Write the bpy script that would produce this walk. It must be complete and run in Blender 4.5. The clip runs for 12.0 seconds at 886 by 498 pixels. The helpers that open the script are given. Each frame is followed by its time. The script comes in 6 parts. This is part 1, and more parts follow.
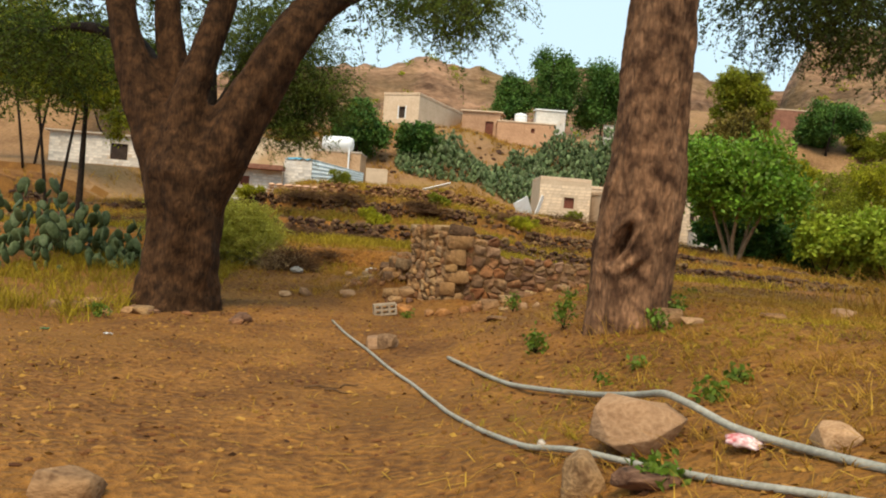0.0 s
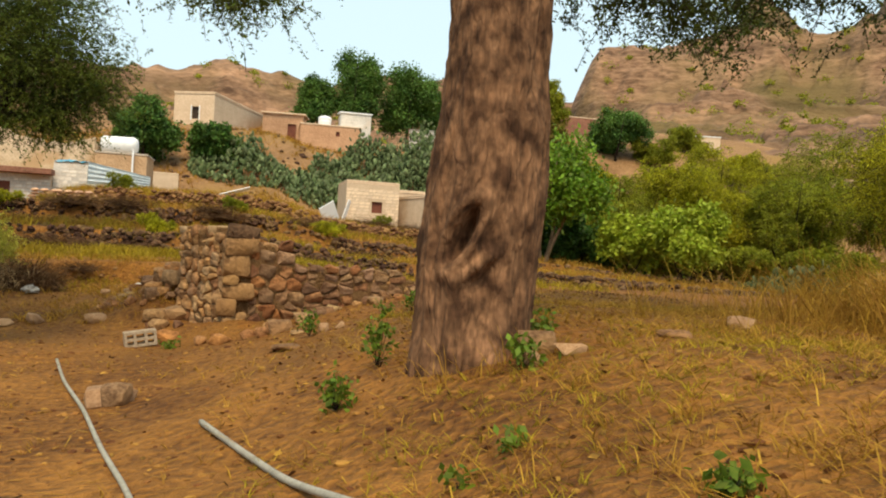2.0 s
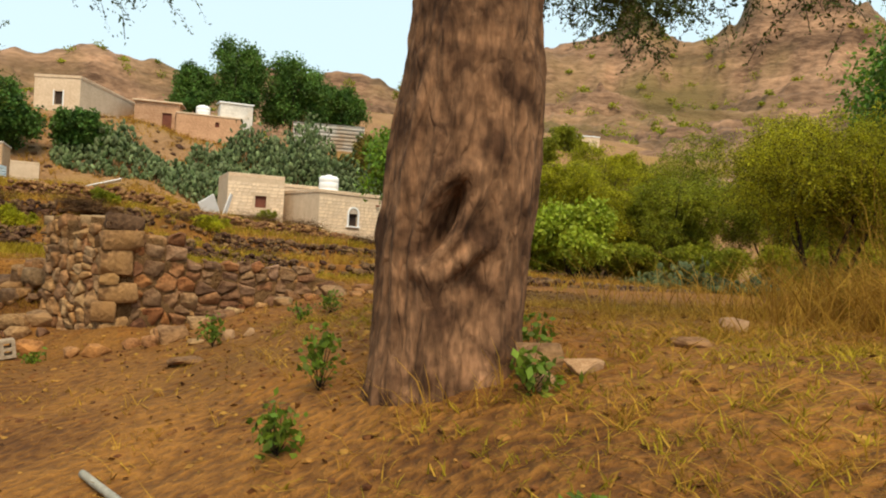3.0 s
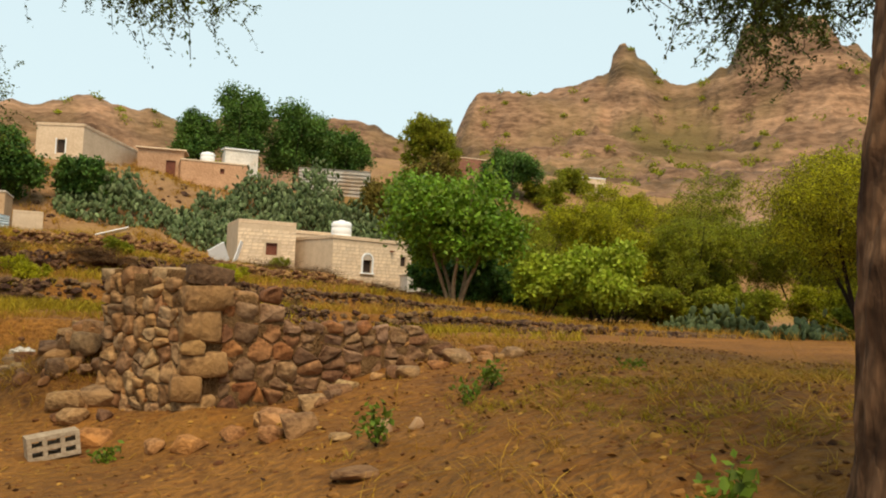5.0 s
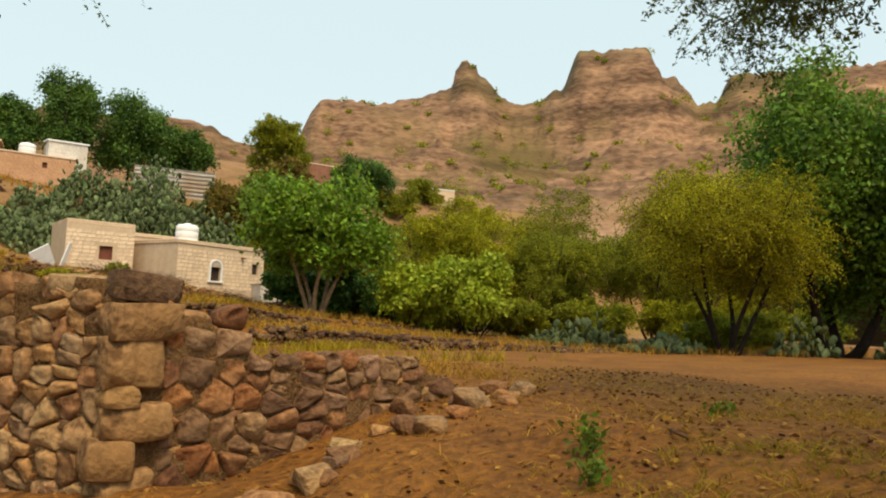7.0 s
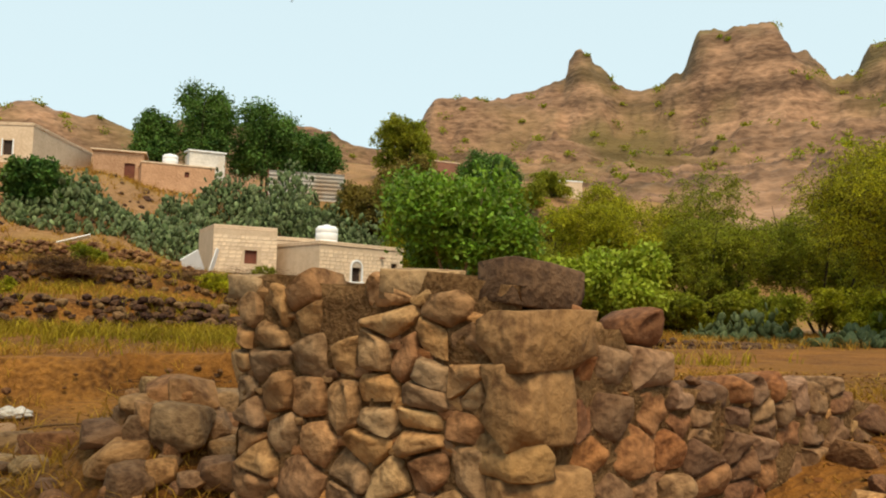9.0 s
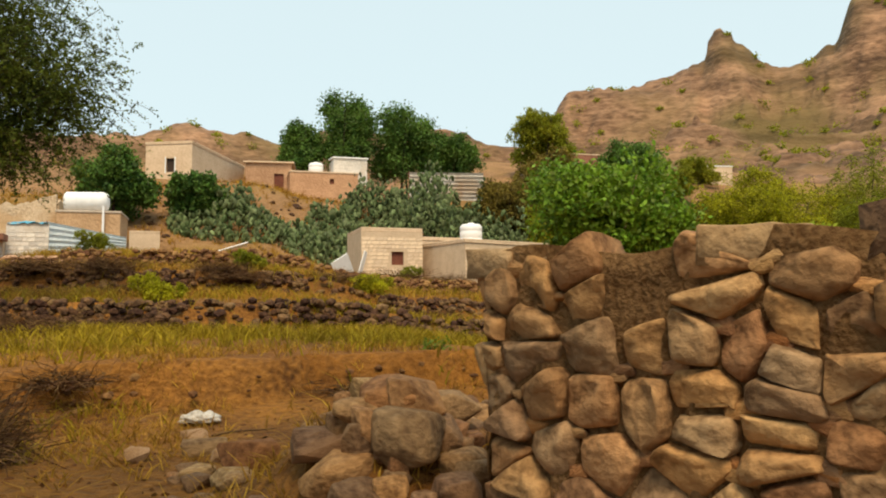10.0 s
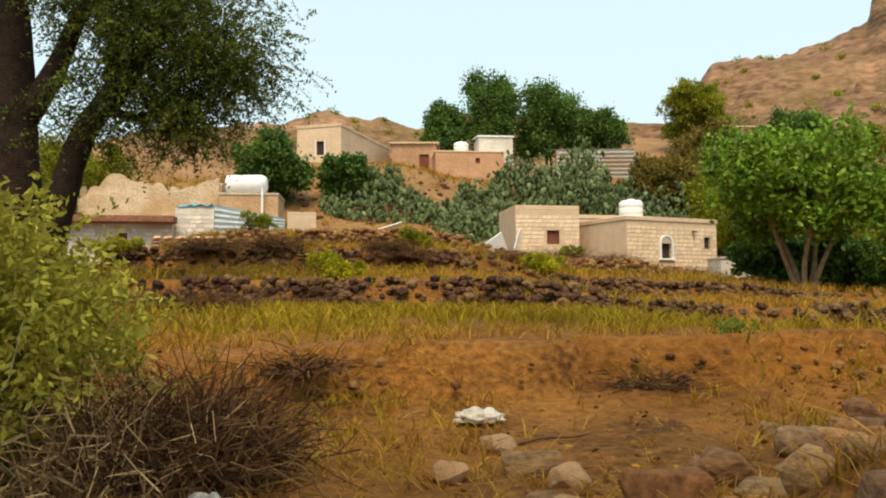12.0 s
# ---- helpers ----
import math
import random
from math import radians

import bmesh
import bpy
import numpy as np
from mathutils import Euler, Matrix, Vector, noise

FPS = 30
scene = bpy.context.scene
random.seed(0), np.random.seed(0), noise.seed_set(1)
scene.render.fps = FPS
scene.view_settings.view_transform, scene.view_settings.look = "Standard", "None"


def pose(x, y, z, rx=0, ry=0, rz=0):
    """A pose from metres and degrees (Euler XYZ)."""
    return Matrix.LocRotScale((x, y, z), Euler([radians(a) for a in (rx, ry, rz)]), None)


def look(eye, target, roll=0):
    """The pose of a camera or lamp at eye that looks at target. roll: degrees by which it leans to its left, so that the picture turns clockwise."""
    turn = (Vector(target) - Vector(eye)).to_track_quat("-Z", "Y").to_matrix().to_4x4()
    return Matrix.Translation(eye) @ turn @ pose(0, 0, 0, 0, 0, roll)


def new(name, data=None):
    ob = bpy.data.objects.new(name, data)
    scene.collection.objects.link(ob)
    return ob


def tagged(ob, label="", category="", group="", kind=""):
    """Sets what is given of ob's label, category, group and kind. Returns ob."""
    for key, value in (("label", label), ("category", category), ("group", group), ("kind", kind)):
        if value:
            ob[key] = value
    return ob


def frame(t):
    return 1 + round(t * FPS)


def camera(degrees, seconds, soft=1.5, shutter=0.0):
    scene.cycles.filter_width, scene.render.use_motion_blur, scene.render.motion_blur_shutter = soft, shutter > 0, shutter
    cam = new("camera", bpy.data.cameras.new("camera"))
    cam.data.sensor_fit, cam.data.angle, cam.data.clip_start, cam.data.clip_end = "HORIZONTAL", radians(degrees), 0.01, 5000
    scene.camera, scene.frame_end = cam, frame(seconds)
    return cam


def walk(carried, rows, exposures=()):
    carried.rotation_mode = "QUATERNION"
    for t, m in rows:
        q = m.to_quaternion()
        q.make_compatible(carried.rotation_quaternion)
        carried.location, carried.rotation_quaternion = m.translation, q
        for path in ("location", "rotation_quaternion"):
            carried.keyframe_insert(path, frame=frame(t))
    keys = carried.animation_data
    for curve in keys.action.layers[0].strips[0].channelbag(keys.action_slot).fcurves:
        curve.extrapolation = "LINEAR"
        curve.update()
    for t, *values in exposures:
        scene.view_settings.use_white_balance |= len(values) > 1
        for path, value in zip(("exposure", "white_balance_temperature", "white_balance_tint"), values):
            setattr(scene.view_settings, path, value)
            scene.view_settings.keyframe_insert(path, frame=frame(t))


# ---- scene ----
cam = camera(59.3, 12.0, 2.0)
PATH = [
    (0, (0.173, 0.175, 1.299), (0.133, 2.174, 1.262), 4.7),
    (0.5, (0.262, 0.778, 1.271), (0.273, 2.777, 1.22), 3.7),
    (1, (0.395, 1.483, 1.235), (0.537, 3.477, 1.183), 2.5),
    (1.5, (0.52, 2.228, 1.227), (0.765, 4.213, 1.2), 3.2),
    (2, (0.523, 2.903, 1.219), (0.965, 4.853, 1.236), 3.2),
    (2.5, (0.514, 3.554, 1.176), (1.189, 5.436, 1.204), 3.3),
    (3, (0.351, 4.148, 1.168), (1.082, 6.009, 1.193), 3.1),
    (3.5, (0.184, 4.803, 1.145), (0.878, 6.679, 1.182), 2.3),
    (5.5, (-0.702, 7.011, 1.25), (0.103, 8.833, 1.427), 2.6),
    (6, (-0.828, 7.647, 1.271), (0.166, 9.372, 1.457), 2.0),
    (6.5, (-0.928, 8.285, 1.269), (0.2, 9.926, 1.458), 2.8),
    (8.5, (-1.338, 10.98, 1.289), (-0.386, 12.732, 1.448), 1.4),
    (9, (-1.514, 11.485, 1.277), (-0.663, 13.288, 1.441), 1.2),
    (9.5, (-1.648, 12.007, 1.229), (-1.101, 13.924, 1.388), -0.3),
    (10, (-1.734, 12.502, 1.199), (-1.211, 14.426, 1.357), -0.4),
    (10.5, (-1.927, 12.969, 1.15), (-1.451, 14.906, 1.292), 0.7),
    (11, (-2.151, 13.46, 1.16), (-1.836, 15.431, 1.283), 0.6),
    (11.5, (-2.455, 13.946, 1.138), (-2.178, 15.923, 1.258), 0.6),
    (12, (-2.803, 14.448, 1.119), (-2.611, 16.436, 1.234), -0.2),
]
walk(cam, [(t, look(eye, target, roll)) for t, eye, target, roll in PATH], [(0.0, 0.2, 6900, 10), (2.5, 0.25, 7400, 10), (3.7, 0.18, 7100, 10), (5.5, 0.1, 7800, 11), (6.7, 0.1, 7800, 11), (8.5, 0.1, 7500, 10), (10.5, 0.12, 7800, 12), (12.0, 0.22, 7500, 10)])

# world, sun, exposure
world = bpy.data.worlds.new("world")
scene.world = world
world.use_nodes = True
wn = world.node_tree.nodes
sky = wn.new("ShaderNodeTexSky")
sky.sky_type, sky.sun_disc = "NISHITA", False
SUN_EL, SUN_AZ = 58.0, 190.0
sky.sun_elevation, sky.sun_rotation = radians(SUN_EL), radians(SUN_AZ)
sky.air_density, sky.dust_density, sky.ozone_density = 1.0, 4.0, 1.6
wn["Background"].inputs["Strength"].default_value = 0.15
haze = wn.new("ShaderNodeMix")
haze.data_type = "RGBA"
haze.inputs["Factor"].default_value, haze.inputs["B"].default_value = 0.72, (5.0, 6.8, 7.9, 1)
world.node_tree.links.new(sky.outputs["Color"], haze.inputs["A"])
world.node_tree.links.new(haze.outputs["Result"], wn["Background"].inputs["Color"])
sun = new("sun", bpy.data.lights.new("sun", "SUN"))
sun.data.energy, sun.data.angle, sun.data.color = 3.1, radians(24), (1.0, 0.86, 0.66)
_a, _e = radians(SUN_AZ), radians(SUN_EL)
SUN_DIR = Vector((math.sin(_a) * math.cos(_e), math.cos(_a) * math.cos(_e), math.sin(_e)))
sun.matrix_world = look(SUN_DIR * 50, (0, 0, 0))


# ---- materials ----
def mat(name, c1, c2, scale=4.0, rough=0.9, bump=0.3, spread=0.0, per_object=False, fine=6.0, metal=0.0, c3=None, trans=0.0, stretch=1.0, kinds=()):
    """Two colours mixed by noise at two scales; spread: brightness change per island or per object."""
    m = bpy.data.materials.new(name)
    m.use_nodes = True
    n, l = m.node_tree.nodes, m.node_tree.links
    b = n["Principled BSDF"]
    b.inputs["Roughness"].default_value, b.inputs["Metallic"].default_value = rough, metal
    b.inputs["Specular IOR Level"].default_value = 0.25
    co = n.new("ShaderNodeTexCoord")
    mp = n.new("ShaderNodeMapping")
    mp.inputs["Scale"].default_value = (1, 1, stretch)
    l.new(co.outputs["Object"], mp.inputs["Vector"])
    big, small = n.new("ShaderNodeTexNoise"), n.new("ShaderNodeTexNoise")
    for t, sc, det in ((big, scale, 6), (small, scale * fine, 4)):
        t.inputs["Scale"].default_value, t.inputs["Detail"].default_value = sc, det
        l.new(mp.outputs["Vector"], t.inputs["Vector"])
    add = n.new("ShaderNodeMath")
    add.operation = "ADD"
    l.new(big.outputs["Fac"], add.inputs[0]), l.new(small.outputs["Fac"], add.inputs[1])
    ramp = n.new("ShaderNodeMapRange")
    ramp.inputs["From Min"].default_value, ramp.inputs["From Max"].default_value = 0.75, 1.25
    l.new(add.outputs[0], ramp.inputs["Value"])
    mix = n.new("ShaderNodeMix")
    mix.data_type = "RGBA"
    mix.inputs["A"].default_value, mix.inputs["B"].default_value = (*c1, 1), (*c2, 1)
    l.new(ramp.outputs[0], mix.inputs["Factor"])
    out = mix.outputs["Result"]
    if c3:
        third = n.new("ShaderNodeTexNoise")
        third.inputs["Scale"].default_value, third.inputs["Detail"].default_value = scale * 0.31, 5
        l.new(co.outputs["Object"], third.inputs["Vector"])
        r3 = n.new("ShaderNodeMapRange")
        r3.inputs["From Min"].default_value, r3.inputs["From Max"].default_value = 0.5, 0.66
        l.new(third.outputs["Fac"], r3.inputs["Value"])
        m3 = n.new("ShaderNodeMix")
        m3.data_type = "RGBA"
        m3.inputs["B"].default_value = (*c3, 1)
        l.new(r3.outputs[0], m3.inputs["Factor"]), l.new(out, m3.inputs["A"])
        out = m3.outputs["Result"]
    if kinds:
        kr = n.new("ShaderNodeValToRGB")
        while len(kr.color_ramp.elements) < len(kinds):
            kr.color_ramp.elements.new(0.5)
        for k, col in enumerate(kinds):
            kr.color_ramp.elements[k].position, kr.color_ramp.elements[k].color = k / (len(kinds) - 1), (*col, 1)
        tw = n.new("ShaderNodeMath")
        tw.operation = "FRACT"
        tm = n.new("ShaderNodeMath")
        tm.operation = "MULTIPLY"
        tm.inputs[1].default_value = 7.31
        l.new(n.new("ShaderNodeObjectInfo").outputs["Random"], tm.inputs[0]), l.new(tm.outputs[0], tw.inputs[0]), l.new(tw.outputs[0], kr.inputs["Fac"])
        mk = n.new("ShaderNodeMix")
        mk.data_type, mk.blend_type = "RGBA", "MULTIPLY"
        mk.inputs["Factor"].default_value = 1.0
        l.new(out, mk.inputs["A"]), l.new(kr.outputs["Color"], mk.inputs["B"])
        out = mk.outputs["Result"]
    if spread:
        if per_object:
            rnd = n.new("ShaderNodeObjectInfo").outputs["Random"]
        else:
            rnd = n.new("ShaderNodeNewGeometry").outputs["Random Per Island"]
        mr = n.new("ShaderNodeMapRange")
        mr.inputs["To Min"].default_value, mr.inputs["To Max"].default_value = 1 - spread, 1 + spread
        l.new(rnd, mr.inputs["Value"])
        hsv = n.new("ShaderNodeHueSaturation")
        l.new(mr.outputs[0], hsv.inputs["Value"]), l.new(out, hsv.inputs["Color"])
        mh = n.new("ShaderNodeMapRange")
        mh.inputs["To Min"].default_value, mh.inputs["To Max"].default_value = 0.5 - spread * 0.022, 0.5 + spread * (0.01 if per_object else 0.04)
        l.new(rnd, mh.inputs["Value"]), l.new(mh.outputs[0], hsv.inputs["Hue"])
        out = hsv.outputs["Color"]
    l.new(out, b.inputs["Base Color"])
    if bump:
        bp = n.new("ShaderNodeBump")
        bp.inputs["Strength"].default_value, bp.inputs["Distance"].default_value = bump, 0.25 / scale
        l.new(add.outputs[0], bp.inputs["Height"]), l.new(bp.outputs["Normal"], b.inputs["Normal"])
    if trans:
        tr, ms = n.new("ShaderNodeBsdfTranslucent"), n.new("ShaderNodeMixShader")
        ms.inputs[0].default_value = trans
        l.new(out, tr.inputs["Color"]), l.new(b.outputs[0], ms.inputs[1]), l.new(tr.outputs[0], ms.inputs[2])
        l.new(ms.outputs[0], n["Material Output"].inputs["Surface"])
    return m


EARTH = mat("earth", (0.094, 0.035, 0.007), (0.305, 0.132, 0.027), 0.9, 0.95, 0.6, c3=(0.20, 0.088, 0.017), fine=15)
FIELD = mat("field_earth", (0.110, 0.041, 0.0065), (0.265, 0.108, 0.019), 0.8, 0.95, 0.5, c3=(0.19, 0.08, 0.013), fine=15)
SLOPE = mat("slope_earth", (0.17, 0.088, 0.036), (0.32, 0.18, 0.082), 0.25, 0.95, 0.4, c3=(0.25, 0.145, 0.045), fine=14)
HILL = mat("hill_rock", (0.095, 0.050, 0.028), (0.32, 0.185, 0.108), 0.045, 0.95, 0.35, fine=6, c3=(0.13, 0.09, 0.035), stretch=2.2)


def bark(name, dark, mid, light):
    """Rough bark: long plates parted by dark cracks, with lighter weathered patches."""
    m = bpy.data.materials.new(name)
    m.use_nodes = True
    n, l = m.node_tree.nodes, m.node_tree.links
    b = n["Principled BSDF"]
    b.inputs["Roughness"].default_value, b.inputs["Specular IOR Level"].default_value = 0.95, 0.15
    co, mp = n.new("ShaderNodeTexCoord"), n.new("ShaderNodeMapping")
    mp.inputs["Scale"].default_value = (1, 1, 0.33)
    l.new(co.outputs["Object"], mp.inputs["Vector"])
    warp = n.new("ShaderNodeTexNoise")
    warp.inputs["Scale"].default_value, warp.inputs["Detail"].default_value = 5, 4
    l.new(mp.outputs["Vector"], warp.inputs["Vector"])
    add = n.new("ShaderNodeVectorMath")
    add.operation = "MULTIPLY_ADD"
    add.inputs[1].default_value = (0.26, 0.26, 0.26)
    l.new(warp.outputs["Color"], add.inputs[0]), l.new(mp.outputs["Vector"], add.inputs[2])
    vor = n.new("ShaderNodeTexVoronoi")
    vor.feature = "DISTANCE_TO_EDGE"
    vor.inputs["Scale"].default_value = 12
    l.new(add.outputs[0], vor.inputs["Vector"])
    crack = n.new("ShaderNodeMapRange")
    crack.inputs["From Min"].default_value, crack.inputs["From Max"].default_value, crack.inputs["To Min"].default_value = 0.0, 0.2, 0.72
    l.new(vor.outputs["Distance"], crack.inputs["Value"])
    patch_n, grain = n.new("ShaderNodeTexNoise"), n.new("ShaderNodeTexNoise")
    for t, sc, src in ((patch_n, 6.5, co.outputs["Object"]), (grain, 30, mp.outputs["Vector"])):
        t.inputs["Scale"].default_value, t.inputs["Detail"].default_value = sc, 6
        l.new(src, t.inputs["Vector"])
    pr = n.new("ShaderNodeMapRange")
    pr.inputs["From Min"].default_value, pr.inputs["From Max"].default_value = 0.36, 0.66
    l.new(patch_n.outputs["Fac"], pr.inputs["Value"])
    m1, m2, m3 = n.new("ShaderNodeMix"), n.new("ShaderNodeMix"), n.new("ShaderNodeMix")
    for x in (m1, m2, m3):
        x.data_type = "RGBA"
    m1.inputs["A"].default_value, m1.inputs["B"].default_value = (*mid, 1), (*light, 1)
    l.new(pr.outputs[0], m1.inputs["Factor"])
    m2.inputs["A"].default_value = (*dark, 1)
    l.new(crack.outputs[0], m2.inputs["Factor"]), l.new(m1.outputs["Result"], m2.inputs["B"])
    m3.blend_type = "MULTIPLY"
    m3.inputs["Factor"].default_value = 0.75
    gr = n.new("ShaderNodeMapRange")
    gr.inputs["From Min"].default_value, gr.inputs["From Max"].default_value, gr.inputs["To Min"].default_value, gr.inputs["To Max"].default_value = 0.3, 0.7, 0.45, 1.35
    l.new(grain.outputs["Fac"], gr.inputs["Value"])
    l.new(m2.outputs["Result"], m3.inputs["A"]), l.new(gr.outputs[0], m3.inputs["B"])
    l.new(m3.outputs["Result"], b.inputs["Base Color"])
    hgt = n.new("ShaderNodeMath")
    hgt.operation = "MULTIPLY_ADD"
    hgt.inputs[1].default_value = 0.6
    l.new(grain.outputs["Fac"], hgt.inputs[0]), l.new(crack.outputs[0], hgt.inputs[2])
    bp = n.new("ShaderNodeBump")
    bp.inputs["Strength"].default_value, bp.inputs["Distance"].default_value = 0.8, 0.03
    l.new(hgt.outputs[0], bp.inputs["Height"]), l.new(bp.outputs["Normal"], b.inputs["Normal"])
    return m


hn, hl = HILL.node_tree.nodes, HILL.node_tree.links
h_co, h_sep = hn.new("ShaderNodeTexCoord"), hn.new("ShaderNodeMapping")
h_sep.inputs["Scale"].default_value, h_sep.inputs["Rotation"].default_value = (0.004, 0.004, 0.16), (0.05, 0.08, 0)
h_band = hn.new("ShaderNodeTexNoise")
h_band.inputs["Scale"].default_value, h_band.inputs["Detail"].default_value = 1.0, 5
h_map = hn.new("ShaderNodeMapRange")
h_map.inputs["From Min"].default_value, h_map.inputs["From Max"].default_value, h_map.inputs["To Min"].default_value, h_map.inputs["To Max"].default_value = 0.36, 0.64, 0.68, 1.3
h_mul = hn.new("ShaderNodeMix")
h_mul.data_type, h_mul.blend_type = "RGBA", "MULTIPLY"
h_mul.inputs["Factor"].default_value = 1.0
h_base = hn["Principled BSDF"].inputs["Base Color"]
h_src = h_base.links[0].from_socket
hl.new(h_co.outputs["Object"], h_sep.inputs["Vector"]), hl.new(h_sep.outputs["Vector"], h_band.inputs["Vector"]), hl.new(h_band.outputs["Fac"], h_map.inputs["Value"])
hl.new(h_src, h_mul.inputs["A"]), hl.new(h_map.outputs[0], h_mul.inputs["B"]), hl.new(h_mul.outputs["Result"], h_base)
# forked acacia's bark, darkened so the crown's shade is in its colour
BARK_FORK = bark("shaded_fork_bark", (0.005, 0.003, 0.0015), (0.030, 0.014, 0.006), (0.095, 0.044, 0.018))
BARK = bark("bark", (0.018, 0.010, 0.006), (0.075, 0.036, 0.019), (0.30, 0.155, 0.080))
PALE_BARK = mat("pale_bark", (0.16, 0.095, 0.05), (0.34, 0.23, 0.13), 3, 0.95, 0.5)
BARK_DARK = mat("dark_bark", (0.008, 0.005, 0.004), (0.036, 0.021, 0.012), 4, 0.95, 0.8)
STONE = mat("stone", (0.33, 0.28, 0.245), (0.88, 0.86, 0.83), 1.5, 0.92, 0.3, spread=0.36, per_object=True, fine=5, c3=(0.85, 0.78, 0.66), kinds=((0.40, 0.20, 0.085), (0.37, 0.235, 0.12), (0.33, 0.19, 0.11), (0.46, 0.215, 0.075), (0.39, 0.265, 0.135), (0.44, 0.235, 0.10)))
PALE_STONE = mat("pale_stone", (0.28, 0.155, 0.075), (0.44, 0.27, 0.145), 1.6, 0.9, 0.2, spread=0.15, per_object=True, fine=8)
STONE_MIX = mat("rubble_stone", (0.035, 0.016, 0.009), (0.155, 0.075, 0.036), 2.5, 0.9, 0.4, spread=0.6)
# one acacia leaf twice, backlit dark and sun's glow put into the colours
ACACIA_BACKLIT = mat("backlit_acacia_leaf", (0.022, 0.042, 0.008), (0.105, 0.125, 0.017), 0.9, 0.7, 0, spread=0.55, trans=0.3)
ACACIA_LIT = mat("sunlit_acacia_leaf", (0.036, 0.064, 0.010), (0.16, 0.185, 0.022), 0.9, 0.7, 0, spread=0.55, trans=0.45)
YELLOW = mat("thorn_leaf", (0.253, 0.243, 0.0131), (0.484, 0.44, 0.0234), 0.35, 0.7, 0, spread=0.4, trans=0.5)
OLIVE = mat("olive_leaf", (0.16, 0.188, 0.016), (0.365, 0.353, 0.0251), 0.35, 0.7, 0, spread=0.4, trans=0.5)
FIG = mat("fig_leaf", (0.069, 0.149, 0.0115), (0.218, 0.322, 0.0276), 0.9, 0.55, 0, spread=0.5, trans=0.3)
LIME = mat("shrub_leaf", (0.216, 0.288, 0.024), (0.372, 0.42, 0.036), 0.6, 0.6, 0, spread=0.35, trans=0.35)
DARKGREEN = mat("tree_leaf", (0.035, 0.09, 0.016), (0.13, 0.22, 0.036), 0.4, 0.6, 0, spread=0.5, trans=0.3)
TREEGREEN = mat("bright_tree_leaf", (0.055, 0.125, 0.015), (0.18, 0.28, 0.032), 0.4, 0.6, 0, spread=0.5, trans=0.35)
OCHRE = mat("ochre_leaf", (0.13, 0.10, 0.02), (0.24, 0.17, 0.03), 0.4, 0.7, 0, spread=0.35, trans=0.3)
CACTUS = mat("cactus_pad", (0.035, 0.062, 0.016), (0.15, 0.185, 0.075), 1.2, 0.6, 0.1, spread=0.4)
DRY = mat("dry_grass", (0.26, 0.125, 0.018), (0.46, 0.25, 0.04), 1.5, 0.9, 0, spread=0.35, trans=0.3)
GRASS = mat("green_grass", (0.20, 0.14, 0.011), (0.37, 0.255, 0.020), 0.7, 0.9, 0, spread=0.35, trans=0.3)
WEED = mat("weed_leaf", (0.07, 0.125, 0.012), (0.17, 0.23, 0.022), 3, 0.6, 0, spread=0.4, trans=0.35)
BRUSH = mat("dry_brush", (0.045, 0.021, 0.010), (0.15, 0.073, 0.031), 2, 0.95, 0, spread=0.5)
PLASTER = mat("cream_plaster", (0.55, 0.40, 0.27), (0.68, 0.52, 0.37), 0.8, 0.9, 0.15)
BLOCK = mat("limestone_block", (0.60, 0.45, 0.31), (0.80, 0.65, 0.48), 1.5, 0.9, 0.12, spread=0.12, per_object=True)
MORTAR = mat("mortar", (0.50, 0.375, 0.26), (0.62, 0.48, 0.34), 2, 0.95, 0.2)
GREYWASH = mat("grey_wash", (0.50, 0.47, 0.42), (0.72, 0.68, 0.62), 1.0, 0.9, 0.15, c3=(0.55, 0.42, 0.30))
WASHED = mat("washed_block", (0.52, 0.48, 0.43), (0.78, 0.73, 0.66), 1.3, 0.9, 0.15, spread=0.22, per_object=True, c3=(0.56, 0.42, 0.29))
TIN = mat("painted_tin", (0.60, 0.70, 0.75), (0.80, 0.87, 0.90), 0.7, 0.5, 0.05, metal=0.05)
RUST = mat("rusty_brown", (0.17, 0.075, 0.05), (0.30, 0.14, 0.09), 1, 0.9, 0.2)
WHITE = mat("white_plastic", (0.72, 0.74, 0.75), (0.82, 0.83, 0.83), 2, 0.5, 0.03)
DARK = mat("dark_opening", (0.03, 0.02, 0.016), (0.06, 0.04, 0.03), 2, 0.9, 0)
REDWOOD = mat("red_shutter", (0.12, 0.04, 0.025), (0.19, 0.065, 0.04), 2, 0.8, 0.1)
HOSE = mat("grey_hose", (0.22, 0.21, 0.17), (0.36, 0.34, 0.28), 8, 0.6, 0.1)
BLUE = mat("blue_tarp", (0.03, 0.22, 0.36), (0.08, 0.38, 0.52), 2, 0.6, 0.1)
CEMENT = mat("cement", (0.40, 0.33, 0.26), (0.56, 0.48, 0.40), 6, 0.95, 0.3)


# ---- mesh helpers ----
def mesh(name, verts, faces, material, smooth=False):
    me = bpy.data.meshes.new(name)
    me.from_pydata([tuple(v) for v in verts], [], faces)
    me.materials.append(material)
    if smooth:
        me.polygons.foreach_set("use_smooth", [True] * len(me.polygons))
    me.update()
    return me


